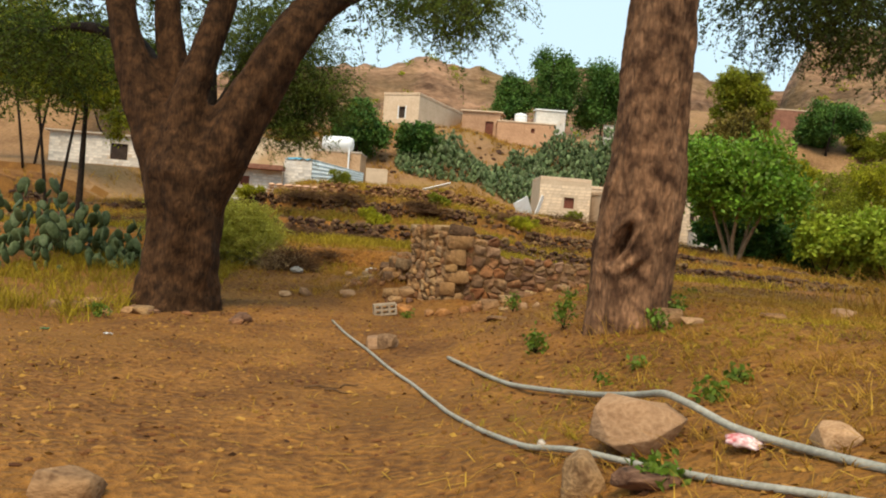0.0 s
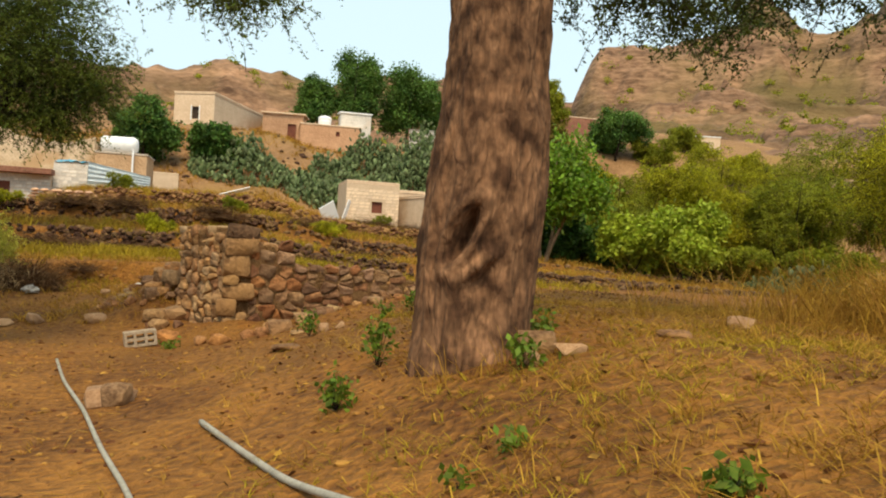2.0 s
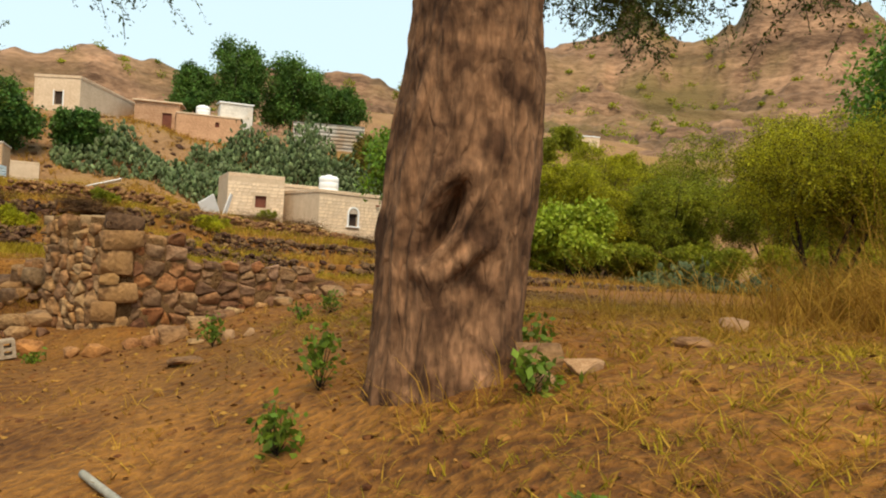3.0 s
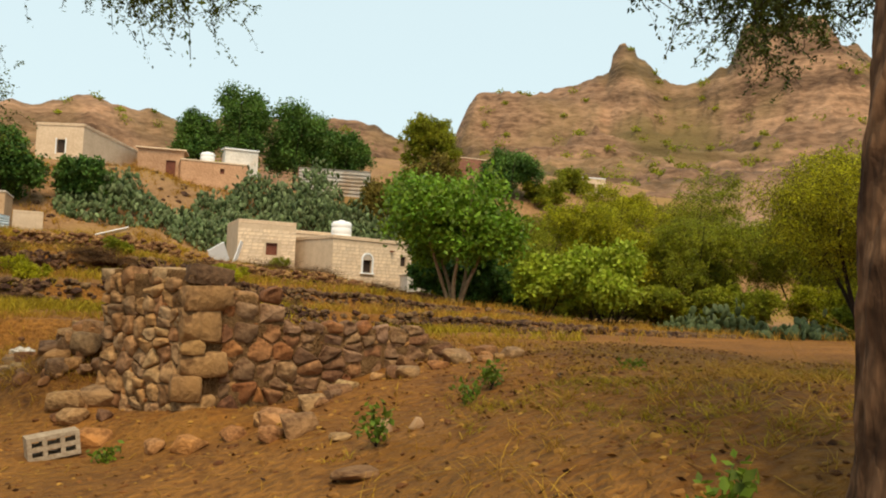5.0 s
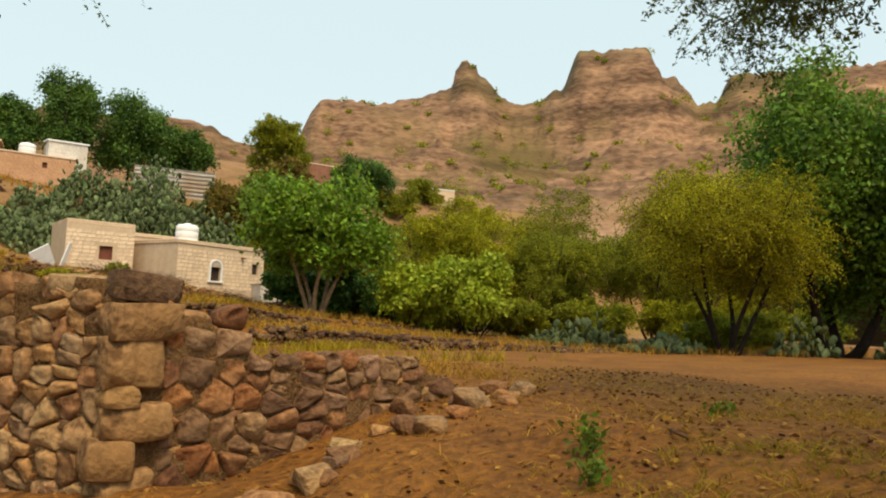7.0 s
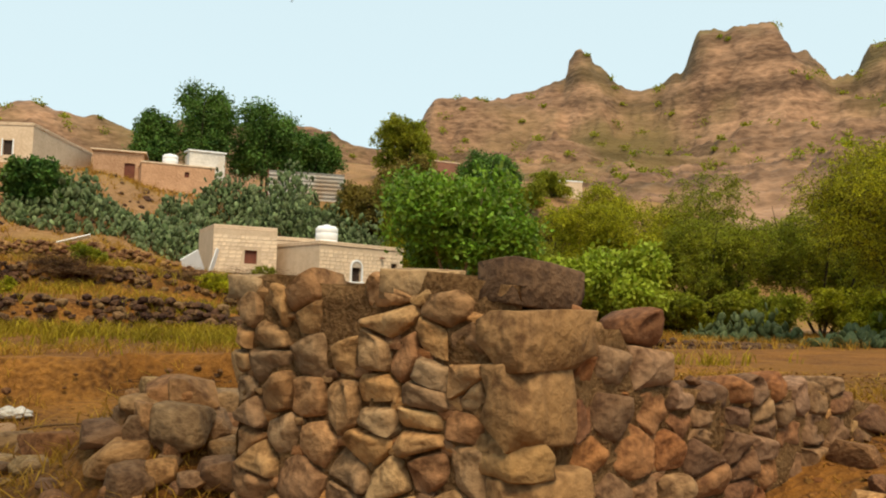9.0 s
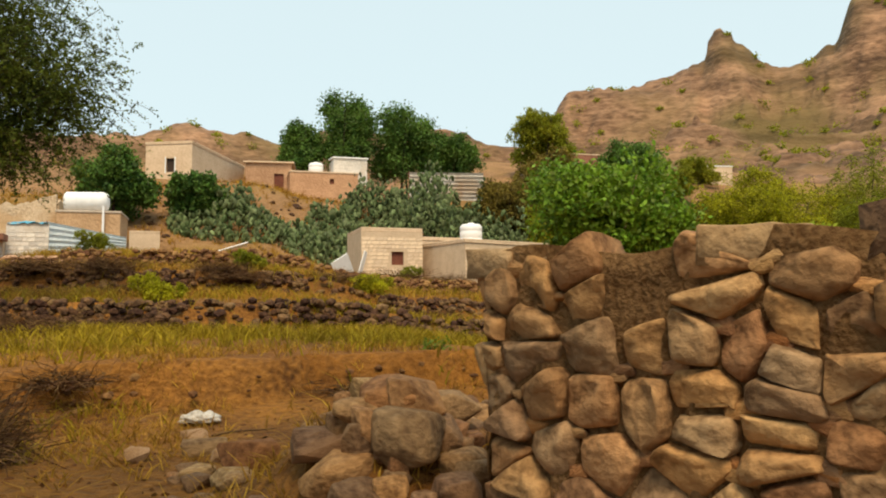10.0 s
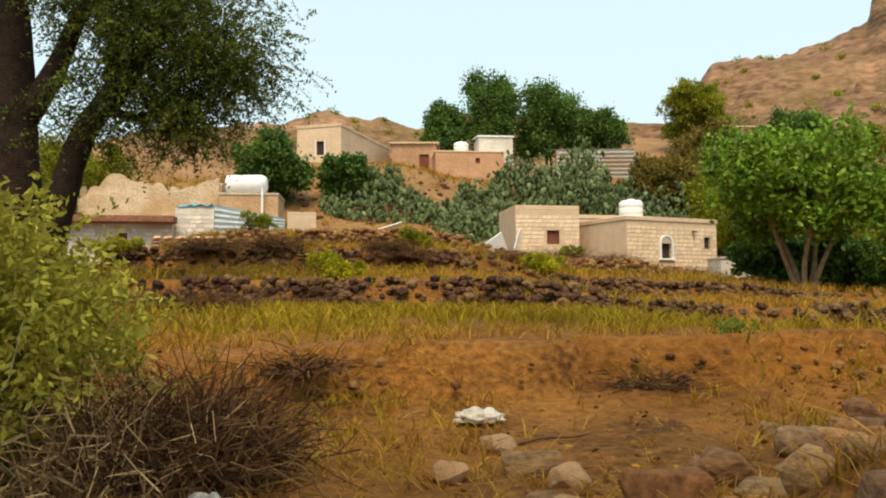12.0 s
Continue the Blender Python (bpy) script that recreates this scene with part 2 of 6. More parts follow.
def quads(name, V, material, smooth=False):
    """A mesh of loose quads from an array (n, 4, 3)."""
    n = len(V)
    me = bpy.data.meshes.new(name)
    me.vertices.add(4 * n), me.loops.add(4 * n), me.polygons.add(n)
    me.vertices.foreach_set("co", np.asarray(V, dtype=np.float32).ravel())
    me.loops.foreach_set("vertex_index", np.arange(4 * n, dtype=np.int32))
    me.polygons.foreach_set("loop_start", np.arange(0, 4 * n, 4, dtype=np.int32))
    me.materials.append(material)
    me.update(calc_edges=True)
    return me


def obj(name, me, parent=None, label="", category="", group="", kind="", at=None):
    ob = new(name, me)
    if parent:
        ob.parent = parent
    if at is not None:
        ob.matrix_basis = at
    return tagged(ob, label, category, group, kind)


def part(name, bm, material, parent, label="", smooth=False):
    me = bpy.data.meshes.new(name)
    bm.to_mesh(me)
    bm.free()
    me.materials.append(material)
    if smooth:
        me.polygons.foreach_set("use_smooth", [True] * len(me.polygons))
    return obj(name, me, parent, label)


def box(bm, x0, x1, y0, y1, z0, z1, bevel=0.0):
    r = bmesh.ops.create_cube(bm, size=1.0, matrix=Matrix.Translation(((x0 + x1) / 2, (y0 + y1) / 2, (z0 + z1) / 2)) @ Matrix.Diagonal((x1 - x0, y1 - y0, z1 - z0, 1)))
    if bevel:
        es = {e for v in r["verts"] for e in v.link_edges}
        bmesh.ops.bevel(bm, geom=list(es), offset=bevel, segments=1, affect="EDGES")
    return bm


def sstep(a, b, x):
    t = np.clip((np.asarray(x, dtype=float) - a) / (b - a), 0, 1)
    return t * t * (3 - 2 * t)


def vnoise(x, y, f, seed=0.0):
    """Smooth value noise of about -1 to 1."""
    x, y = np.asarray(x, dtype=float) * f + 17.3 * seed, np.asarray(y, dtype=float) * f - 9.1 * seed
    xi, yi = np.floor(x), np.floor(y)
    u, v = x - xi, y - yi
    u, v = u * u * (3 - 2 * u), v * v * (3 - 2 * v)

    def h(a, b):
        k = np.sin(a * 127.1 + b * 311.7 + seed * 74.7) * 43758.5453
        return (k - np.floor(k)) * 2 - 1
    return (h(xi, yi) * (1 - u) + h(xi + 1, yi) * u) * (1 - v) + (h(xi, yi + 1) * (1 - u) + h(xi + 1, yi + 1) * u) * v


def wav(x, y, f, seed=0.0):
    """Two octaves of noise."""
    return 0.75 * vnoise(x, y, f * 0.35, seed) + 0.4 * vnoise(x, y, f * 0.8, seed + 3.3)


# ---- ground ----
def terrace(x):
    """How much of the terraced slope is left at x: full on the village side, none on the field side."""
    return 1 - 0.22 * sstep(0, 9, x) - 0.25 * sstep(9, 15, x) - 0.40 * sstep(15, 24, x) - 0.46 * sstep(-11.4, -13.2, x) * sstep(-26, -22, x)


def height(x, y):
    x, y = np.asarray(x, dtype=float), np.asarray(y, dtype=float)
    z = -0.2 + 0 * x
    amp = 0.98 - 0.12 * sstep(8, 13, y) - 0.35 * sstep(16, 26, y) - 0.3 * sstep(28, 38, y)
    z += amp * sstep(-1.1, 3.4, x + 0.25 * vnoise(x, y, 0.35, 4))
    z += 0.12 * sstep(-4, -9, x) * sstep(20, 5, y)
    z += 0.35 * sstep(14.5, 18.5, y) * sstep(2.0, -1.0, x)
    w = 1.2 * wav(x, y * 0.2, 0.21, 2)
    k = terrace(x)
    z += k * (0.12 * sstep(20.0, 21.0, y) + 0.42 * sstep(20.75, 21.05, y + 0.45 * vnoise(x, 0 * y, 0.8, 1) + 0.12 * vnoise(x, y, 3.0, 2))) * sstep(4, 1, x)
    z += k * (0.75 * sstep(32.8, 33.4, y + w) + 0.3 * sstep(34, 41, y) + 1.0 * sstep(41.7, 42.4, y + w) + 0.45 * sstep(43, 49, y)
              + 0.55 * sstep(49.6, 50.2, y + 0.4 * w) + 0.6 * sstep(51, 59, y))
    up = sstep(32, 18, x)
    z += up * (0.3 * sstep(60, 63, y) + 8.0 * sstep(63, 84, y) + 4.0 * sstep(84, 100, y) + 6 * sstep(100, 140, y))
    z += (1 - up) * (18.0 * sstep(66, 104, y) + 8 * sstep(104, 140, y))
    z += 0.26 * np.exp(-((x + 0.55 - 0.36 * (y - 16)) / 0.55) ** 2) * sstep(15.4, 16.4, y) * sstep(20, 16.8, y)
    z += 0.20 * np.exp(-((0.875 * (x + 0.74) + 0.484 * (y - 15.49) + 0.1) / 0.5) ** 2) * sstep(13.2, 14.1, y) * sstep(16.4, 15.6, y)
    z += 0.50 * np.exp(-(((x + 1.0) / 0.5) ** 2 + ((y - 16.55) / 0.62) ** 2)) + 0.22 * np.exp(-(((x + 1.35) / 0.6) ** 2 + ((y - 16.9) / 0.8) ** 2))
    z += 0.05 * vnoise(x, y, 0.7, 5) + 0.022 * vnoise(x, y, 2.3, 7) + 0.008 * vnoise(x, y, 4.1, 3)
    z += 0.25 * wav(x, y, 0.23, 8) * sstep(30, 60, y)
    return z


def hz(x, y):
    return float(height(x, y))


def axis(lo, a, b, hi, fine, grow=1.09):
    mid = list(np.arange(a, b, fine))
    up, d = [b], fine
    while up[-1] < hi:
        d *= grow
        up.append(up[-1] + d)
    dn, d = [a], fine
    while dn[-1] > lo:
        d *= grow
        dn.append(dn[-1] - d)
    return np.array(dn[:0:-1] + mid + up)


gx, gy = axis(-1600, -5, 6, 1600, 0.1, 1.05), axis(-1600, 1, 22, 1600, 0.1, 1.022)
GX, GY = np.meshgrid(gx, gy)
GZ = height(GX, GY)
nx, ny = len(gx), len(gy)
idx = np.arange(nx * ny).reshape(ny, nx)
gf = np.stack([idx[:-1, :-1], idx[:-1, 1:], idx[1:, 1:], idx[1:, :-1]], -1).reshape(-1, 4)


def grid_mesh(name, V, F, material):
    me = bpy.data.meshes.new(name)
    me.vertices.add(len(V)), me.loops.add(4 * len(F)), me.polygons.add(len(F))
    me.vertices.foreach_set("co", np.asarray(V, dtype=np.float32).ravel())
    me.loops.foreach_set("vertex_index", np.asarray(F, dtype=np.int32).ravel())
    me.polygons.foreach_set("loop_start", np.arange(0, 4 * len(F), 4, dtype=np.int32))
    me.polygons.foreach_set("use_smooth", np.ones(len(F), dtype=bool))
    me.materials.append(material)
    me.update(calc_edges=True)
    return me


gme = grid_mesh("ground", np.stack([GX, GY, GZ], -1).reshape(-1, 3), gf, EARTH)
gme.materials.append(SLOPE)
gme.materials.append(FIELD)
mid_y = (GY[:-1, :-1] + 3.0 * vnoise(GX[:-1, :-1], GY[:-1, :-1], 0.4, 6) + 2.0 * vnoise(GX[:-1, :-1], GY[:-1, :-1], 1.3, 7)).ravel()
mid_x = (GX[:-1, :-1] + 0.9 * vnoise(GX[:-1, :-1], GY[:-1, :-1], 0.7, 11) + 0.5 * vnoise(GX[:-1, :-1], GY[:-1, :-1], 2.3, 12)).ravel()
in_field = (mid_x + 0.25 * (GY[:-1, :-1].ravel() - 12) > 1.0) & (mid_y > 9.3) & (mid_y < 32 + 11 * (mid_x > 6))
gme.polygons.foreach_set("material_index", np.where(in_field, 2, (mid_y > 50).astype(np.int32)).astype(np.int32))
obj("ground", gme, label="dry orange-brown earth with sparse grass", category="ground", kind="structure")

# ---- rocky hills: crest height over bearing, as a polar sheet ----
HILL_SPOTS = []


def hill(name, b0, b1, radius, near, base, crest, label):
    B, S = np.meshgrid(np.radians(np.linspace(b0, b1, 560)), np.linspace(0, 1.15, 150))
    D = np.degrees(B)
    R = near + (radius - near) * S
    g = np.minimum(S, 1.0)
    spread = 15 * np.clip(0.97 - S, 0, 1)
    c = sum(crest(D + k * spread) for k in np.linspace(-1, 1, 11)) / 11
    rise = 0.50 * g + 0.30 * g ** 2.2 + 0.20 * sstep(0.80, 0.965, g + 0.02 * vnoise(D, 0 * D, 0.8, 6))
    Z = base + (1.25 + radius * c - base) * rise
    X, Y = R * np.sin(B), 10 + R * np.cos(B)
    fade = sstep(0.0, 0.25, S)
    gully = np.abs(vnoise(X, Y, 0.03, 7)) + 0.5 * np.abs(vnoise(X, Y, 0.08, 8))
    Z += fade * (1 - 0.9 * sstep(0.9, 1.0, S)) * (5.0 * vnoise(X, Y, 0.02, 1) + 3.0 * vnoise(X, Y, 0.05, 2) + 1.6 * vnoise(X, Y, 0.13, 5) - 6.0 * gully * sstep(0.2, 0.6, S))
    band = Z / 5.5 + 0.5 * vnoise(X, Y, 0.02, 9)
    Z += fade * (1 - sstep(0.86, 0.96, S)) * 4.2 * (sstep(0.3, 0.7, band - np.floor(band)) - (band - np.floor(band)))
    Z += fade * (1 - 0.7 * sstep(0.88, 0.97, S)) * (0.9 * vnoise(X, Y, 0.4, 6) + 0.5 * vnoise(X, Y, 0.9, 4))
    Z -= np.where(S > 1.0, (S - 1.0) * radius * 1.6, 0)
    n, m = B.shape
    HILL_SPOTS.append(np.stack([X, Y, Z], -1)[30:128].reshape(-1, 3))
    ii = np.arange(n * m).reshape(n, m)
    F = np.stack([ii[:-1, :-1], ii[1:, :-1], ii[1:, 1:], ii[:-1, 1:]], -1).reshape(-1, 4)
    obj(name, grid_mesh(name, np.stack([X, Y, Z], -1).reshape(-1, 3), F, HILL), label=label, category="hill", kind="structure")


def crest_right(D):
    c = 0.155 + 0.125 * sstep(20.5, 24.4, D) + 0.022 * sstep(28, 33.4, D)
    c += 0.82 * np.interp(D - 34.8, [-2.6, -1.4, -0.95, -0.8, -0.5, -0.4, 0.1, 0.3, 0.45, 0.85, 0.95, 1.3, 2.2, 3.8], [0, 0.006, 0.012, 0.040, 0.046, 0.054, 0.056, 0.050, 0.044, 0.042, 0.034, 0.028, 0.013, 0.0]) - 0.016 * sstep(36, 39, D)
    c += 0.020 * sstep(39.4, 42.0, D) + 0.054 * sstep(41.9, 43.4, D) - 0.040 * sstep(48.1, 49.4, D) - 0.036 * sstep(50.0, 52.0, D) + 0.034 * sstep(53.0, 54.2, D) - 0.12 * sstep(64, 84, D)
    return c + 0.0022 * vnoise(D, 0 * D, 1.1, 2) + 0.0024 * vnoise(D, 0 * D, 2.9, 5) + 0.004 * np.abs(vnoise(D, 0 * D, 2.1, 8)) * sstep(33.5, 34.2, D)


def crest_left(D):
    c = 0.203 + 0.024 * np.exp(-((D + 3) / 6.0) ** 2) + 0.028 * sstep(3, 6.5, D) - 0.02 * sstep(14, 20, D) - 0.10 * sstep(-12, -34, D)
    return c + 0.007 * vnoise(D, 0 * D, 0.4, 2) + 0.004 * vnoise(D, 0 * D, 1.3, 5)


hill("hill_ridge", -60, 34, 330, 150, 14, crest_left, "bare brown rocky ridge behind the village")
hill("hill_mesa", 12, 92, 330, 100, 12, crest_right, "bare brown rocky hill with a pinnacle and flat-topped crag")


# ---- plants ----
rng = np.random.default_rng(7)


def unit(v):
    return v / (np.linalg.norm(v, axis=-1, keepdims=True) + 1e-9)


def leaf_quads(P, size, stretch=1.6, flat=0.0):
    """Leaf-shaped quads (kites) at the points P, turned at random; flat pulls them level."""
    n = len(P)
    a = unit(rng.normal(size=(n, 3)) * np.array([1, 1, 1 - flat]))
    b = unit(np.cross(a, rng.normal(size=(n, 3))))
    s = (size * rng.uniform(0.6, 1.35, n))[:, None]
    return np.stack([P - a * s * stretch / 2, P + b * s * 0.42, P + a * s * stretch / 2, P - b * s * 0.42], 1)


def tube(path, radii, seg=10, rough=0.0, seed=0.0, flute=0.0):
    """Vertices and faces of a limb along a polyline."""
    path = np.array(path, dtype=float)
    t = np.linspace(0, len(path) - 1, (len(path) - 1) * 6 + 1)
    k = np.arange(len(path))
    P = np.stack([np.interp(t, k, path[:, i]) for i in range(3)], 1)
    for _ in range(3):
        P[1:-1] = (P[:-2] + 2 * P[1:-1] + P[2:]) / 4
    R = np.interp(t, k, radii)
    T = unit(np.gradient(P, axis=0))
    ref = np.array([0.31, 0.95, 0.02]) if abs(T[:, 2]).mean() > 0.6 else np.array([0.05, 0.1, 1.0])
    U = unit(np.cross(T, ref))
    W = np.cross(T, U)
    ang = np.linspace(0, 2 * np.pi, seg, endpoint=False)
    V = []
    for i in range(len(P)):
        wob = 1 + rough * (0.6 * np.sin(3 * ang + seed + i * 0.35) + 0.4 * np.sin(5 * ang + 2 * seed - i * 0.5)) + flute * np.sin(7 * ang + seed + 0.3 * np.sin(i * 0.6)) * 0.5
        wob = wob + rough * 0.35 * np.sin(i * 1.7 + seed + 2 * ang)
        V.append(P[i] + (np.cos(ang) * R[i] * wob)[:, None] * U[i] + (np.sin(ang) * R[i] * wob)[:, None] * W[i])
    V = np.concatenate(V)
    F = [(i * seg + j, i * seg + (j + 1) % seg, (i + 1) * seg + (j + 1) % seg, (i + 1) * seg + j) for i in range(len(P) - 1) for j in range(seg)]
    F += [tuple(range(seg))[::-1], tuple((len(P) - 1) * seg + j for j in range(seg))]
    return V, F


def limb(name, path, radii, material, parent, seg=10, rough=0.08, seed=0.0, flute=0.0):
    V, F = tube(path, radii, seg, rough, seed, flute)
    return obj(name, mesh(name, V, F, material, True), parent)


def root(name, x, y, z, label, category, group=""):
    e = obj(name, None, None, label, category, group)
    e.empty_display_size = 0.2
    e.location = (x, y, z)
    return e


def sprays(centres, per, length, droop, leaflet, n_leaf, spread):
    """Feathery sprays: thin twigs that hang outwards from the centres, with paired leaflets."""
    C = np.repeat(np.asarray(centres, dtype=float), per, axis=0)
    n = len(C)
    C = C + rng.normal(size=(n, 3)) * spread
    d = unit(rng.normal(size=(n, 3)) * np.array([1, 1, 0.45]))
    L = length * rng.uniform(0.5, 1.3, n)
    t = np.linspace(0, 1, n_leaf)
    pts = C[:, None, :] + d[:, None, :] * (L[:, None] * t)[:, :, None]
    pts[:, :, 2] -= droop * (L[:, None] * t[None] ** 1.7)
    leaves = leaf_quads(pts.reshape(-1, 3) + rng.normal(size=(n * n_leaf, 3)) * leaflet * 0.8, leaflet, 2.0)
    step = max(1, n_leaf // 4)
    q = pts[:, ::step]
    a, b = q[:, :-1].reshape(-1, 3), q[:, 1:].reshape(-1, 3)
    side = unit(np.cross(b - a, rng.normal(size=a.shape))) * leaflet * 0.13
    return leaves, np.stack([a - side, a + side, b + side, b - side], 1)


def clumps(n, centre, rad, shell=0.55):
    """Centres of leaf clumps, thicker towards the outside of an ellipsoid."""
    d = unit(rng.normal(size=(n, 3)))
    r = shell + (1 - shell) * rng.uniform(0, 1, n) ** 0.7
    return np.asarray(centre) + d * r[:, None] * np.asarray(rad)


def leafy(name, x, y, w, d, h, material, label, category="tree", leaf=0.16, n_clump=160, per=90, base=0.15, trunk=0.0, stems=1, feather=False, lobes=12, group="", sink=0.0):
    """A tree or shrub: stems and a lobed, gappy crown of leaves."""
    z0 = hz(x, y) - sink
    top = root(name, x, y, z0, label, category, group)
    c0 = h * (base + 1) / 2
    if trunk:
        for k in range(stems):
            a = 2 * math.pi * (k + 0.3) / max(stems, 1)
            o = (0.0 if stems == 1 else 0.12 * w)
            p = [(o * 0.25 * math.cos(a), o * 0.25 * math.sin(a), -0.15), (o * 0.7 * math.cos(a), o * 0.7 * math.sin(a), h * base * 0.6 + 0.2),
                 (o * 1.6 * math.cos(a + 0.3), o * 1.6 * math.sin(a + 0.3), h * (base + 0.22)), (o * 2.6 * math.cos(a + 0.5), o * 2.6 * math.sin(a + 0.5), h * 0.8)]
            limb("trunk" if k == 0 else "stem", p, [trunk, trunk * 0.8, trunk * 0.5, trunk * 0.12], BARK_DARK, top, 8, 0.08, k)
    C = []
    for k in range(lobes):
        a, zz = rng.uniform(0, 6.283), rng.uniform(-0.75, 0.8)
        f = math.sqrt(max(0.15, 1 - zz ** 2))
        r = rng.uniform(0.45, 0.78)
        lw = rng.uniform(0.22, 0.40)
        C.append(clumps(n_clump // lobes, (r * f * w / 2 * math.cos(a), r * f * d / 2 * math.sin(a), c0 + zz * 0.72 * h * (1 - base) / 2), (lw * w / 2 + 0.1, lw * d / 2 + 0.1, lw * h * (1 - base) / 2 + 0.1), 0.35))
    C.append(clumps(n_clump // 4, (0, 0, c0), (w / 2 * 0.55, d / 2 * 0.55, h * (1 - base) / 2 * 0.65), 0.2))
    C = np.concatenate(C)
    if feather:
        lv, tw = sprays(C, max(1, per // 14), w * 0.09, 0.5, leaf, 14, w * 0.02)
        obj("twig_growth", quads("twig_growth", tw, BARK_DARK), top)
    else:
        s = 0.022 * (w + h)
        lv = leaf_quads(np.repeat(C, per, axis=0) + rng.normal(size=(len(C) * per, 3)) * s, leaf, 1.5)
    obj("crown", quads("crown", lv, material), top)
    return top


# near acacia beside the path, on the bank
def near_acacia():
    x, y = 1.78, 7.95
    z = hz(x, y)
    t = root("acacia_tree", x, y, z, "old acacia with a thick scarred brown trunk beside the path", "tree", "acacias")
    zs = np.linspace(-0.35, 4.4, 300)
    cx = np.interp(zs + z, [0.0, 0.4, 0.8, 1.25, 1.65, 2.1, 2.6, 3.0, 3.8, 5.0], [1.87, 1.895, 1.90, 1.915, 1.95, 1.975, 1.98, 1.99, 2.01, 2.15]) - x
    rr = np.interp(zs + z, [0.0, 0.25, 0.5, 0.8, 1.25, 1.65, 2.1, 2.6, 3.0, 5.0], [0.52, 0.44, 0.405, 0.40, 0.405, 0.395, 0.38, 0.345, 0.335, 0.31])
    ang = np.linspace(0, 2 * np.pi, 180, endpoint=False)
    A, Z = np.meshgrid(ang, zs)
    rad = rr[:, None] * (1 + 0.03 * np.sin(3 * A + 0.5 * Z) + 0.02 * np.sin(5 * A - 0.8 * Z + 1))
    rad += 0.016 * vnoise(A * 5 + 0.6 * np.sin(Z * 2), Z * 3.2, 1.0, 2) + 0.010 * vnoise(A * 12, Z * 7, 1.0, 5) + 0.006 * vnoise(A * 26, Z * 15, 1.0, 9) + 0.026 * vnoise(A * 2.2, Z * 1.4, 1.0, 7)
    rad += 0.05 * np.exp(-((Z + 0.05) / 0.22) ** 2) * (0.5 + 0.5 * np.sin(4 * A + 0.6))
    # old wound: a deep slanting hollow over a folded lip of grown-over bark
    H = Z + z
    sc = np.arctan2(np.sin(A - 4.16), np.cos(A - 4.16))
    rad -= 0.20 * np.exp(-(((sc - 0.9 * (H - 1.36)) / 0.13) ** 2 + ((H - 1.36) / 0.15) ** 2) ** 2.0)
    rad += 0.035 * np.exp(-((np.sqrt(((sc - 0.9 * (H - 1.36)) / 0.27) ** 2 + ((H - 1.36) / 0.24) ** 2) - 1) / 0.25) ** 2)
    lip = 1.07 + 0.30 * np.clip(sc + 0.05, 0, 1) + 0.22 * np.clip(-sc - 0.2, 0, 1)
    along = sstep(-0.5, 0.0, sc) * sstep(0.75, 0.4, sc)
    wav_lip = 0.03 * vnoise(sc * 6, H * 4, 1.0, 3)
    rad += along * (0.040 * np.exp(-((H - lip - wav_lip) / 0.06) ** 2) - 0.045 * np.exp(-((H - lip - wav_lip + 0.10) / 0.05) ** 2) * sstep(-0.05, 0.3, sc))
    rad += 0.05 * np.exp(-((sc + 0.62 - 0.12 * (H - 1.2)) / 0.13) ** 2) * sstep(0.6, 1.1, H) * sstep(2.3, 1.6, H)
    rad += 0.05 * np.exp(-((sc + 0.05 + 0.35 * (H - 0.8)) / 0.16) ** 2) * sstep(0.25, 0.5, H) * sstep(1.15, 0.95, H)
    rad -= 0.03 * np.exp(-((sc - 0.45) / 0.14) ** 2) * sstep(0.3, 0.5, H) * sstep(1.2, 1.0, H)
    tv = np.stack([cx[:, None] + np.cos(A) * rad, 0.02 * Z + np.sin(A) * rad, Z], -1).reshape(-1, 3)
    ti = np.arange(A.size).reshape(A.shape)
    tf = np.stack([ti[:-1], np.roll(ti, -1, 1)[:-1], np.roll(ti, -1, 1)[1:], ti[1:]], -1).reshape(-1, 4)
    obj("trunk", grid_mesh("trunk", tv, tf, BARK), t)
    tips = []
    for k, (p, r) in enumerate([
            ([(0.35, 0.1, 3.9), (1.3, 0.6, 4.6), (2.8, 1.6, 5.1), (4.6, 2.6, 5.0), (6.0, 3.6, 4.7)], [0.2, 0.16, 0.11, 0.06, 0.02]),
            ([(0.35, 0.1, 3.9), (1.0, 1.6, 4.9), (2.6, 3.6, 5.6), (4.6, 5.6, 5.6), (6.2, 7.2, 5.3)], [0.2, 0.15, 0.1, 0.06, 0.02]),
            ([(0.4, 0.2, 4.1), (1.0, -0.5, 5.0), (2.4, -1.0, 5.5), (4.0, -1.0, 5.4)], [0.2, 0.14, 0.08, 0.02]),
            ([(0.4, 0.2, 4.1), (0.3, 0.0, 5.6), (0.8, -1.2, 6.8), (0.4, -2.5, 7.6)], [0.2, 0.14, 0.08, 0.02])]):
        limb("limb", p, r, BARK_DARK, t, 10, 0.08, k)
        tips += [np.array(q) for q in p[2:]]
    C = np.concatenate([clumps(26, q, (1.1, 1.1, 0.55), 0.2) for q in tips[:9]] + [clumps(48, tips[-1], (1.3, 1.3, 0.7), 0.2), clumps(95, (3.9, 4.3, 4.75), (2.3, 2.2, 0.5), 0.1), clumps(60, (5.0, 1.4, 4.5), (1.8, 1.6, 0.5), 0.1)])
    C[:, 2] = np.maximum(C[:, 2], 3.75)
    lv, tw = sprays(C, 6, 0.6, 0.6, 0.036, 26, 0.3)
    lv, tw = lv[lv[:, :, 2].min(1) > 2.7], tw[tw[:, :, 2].min(1) > 2.7]
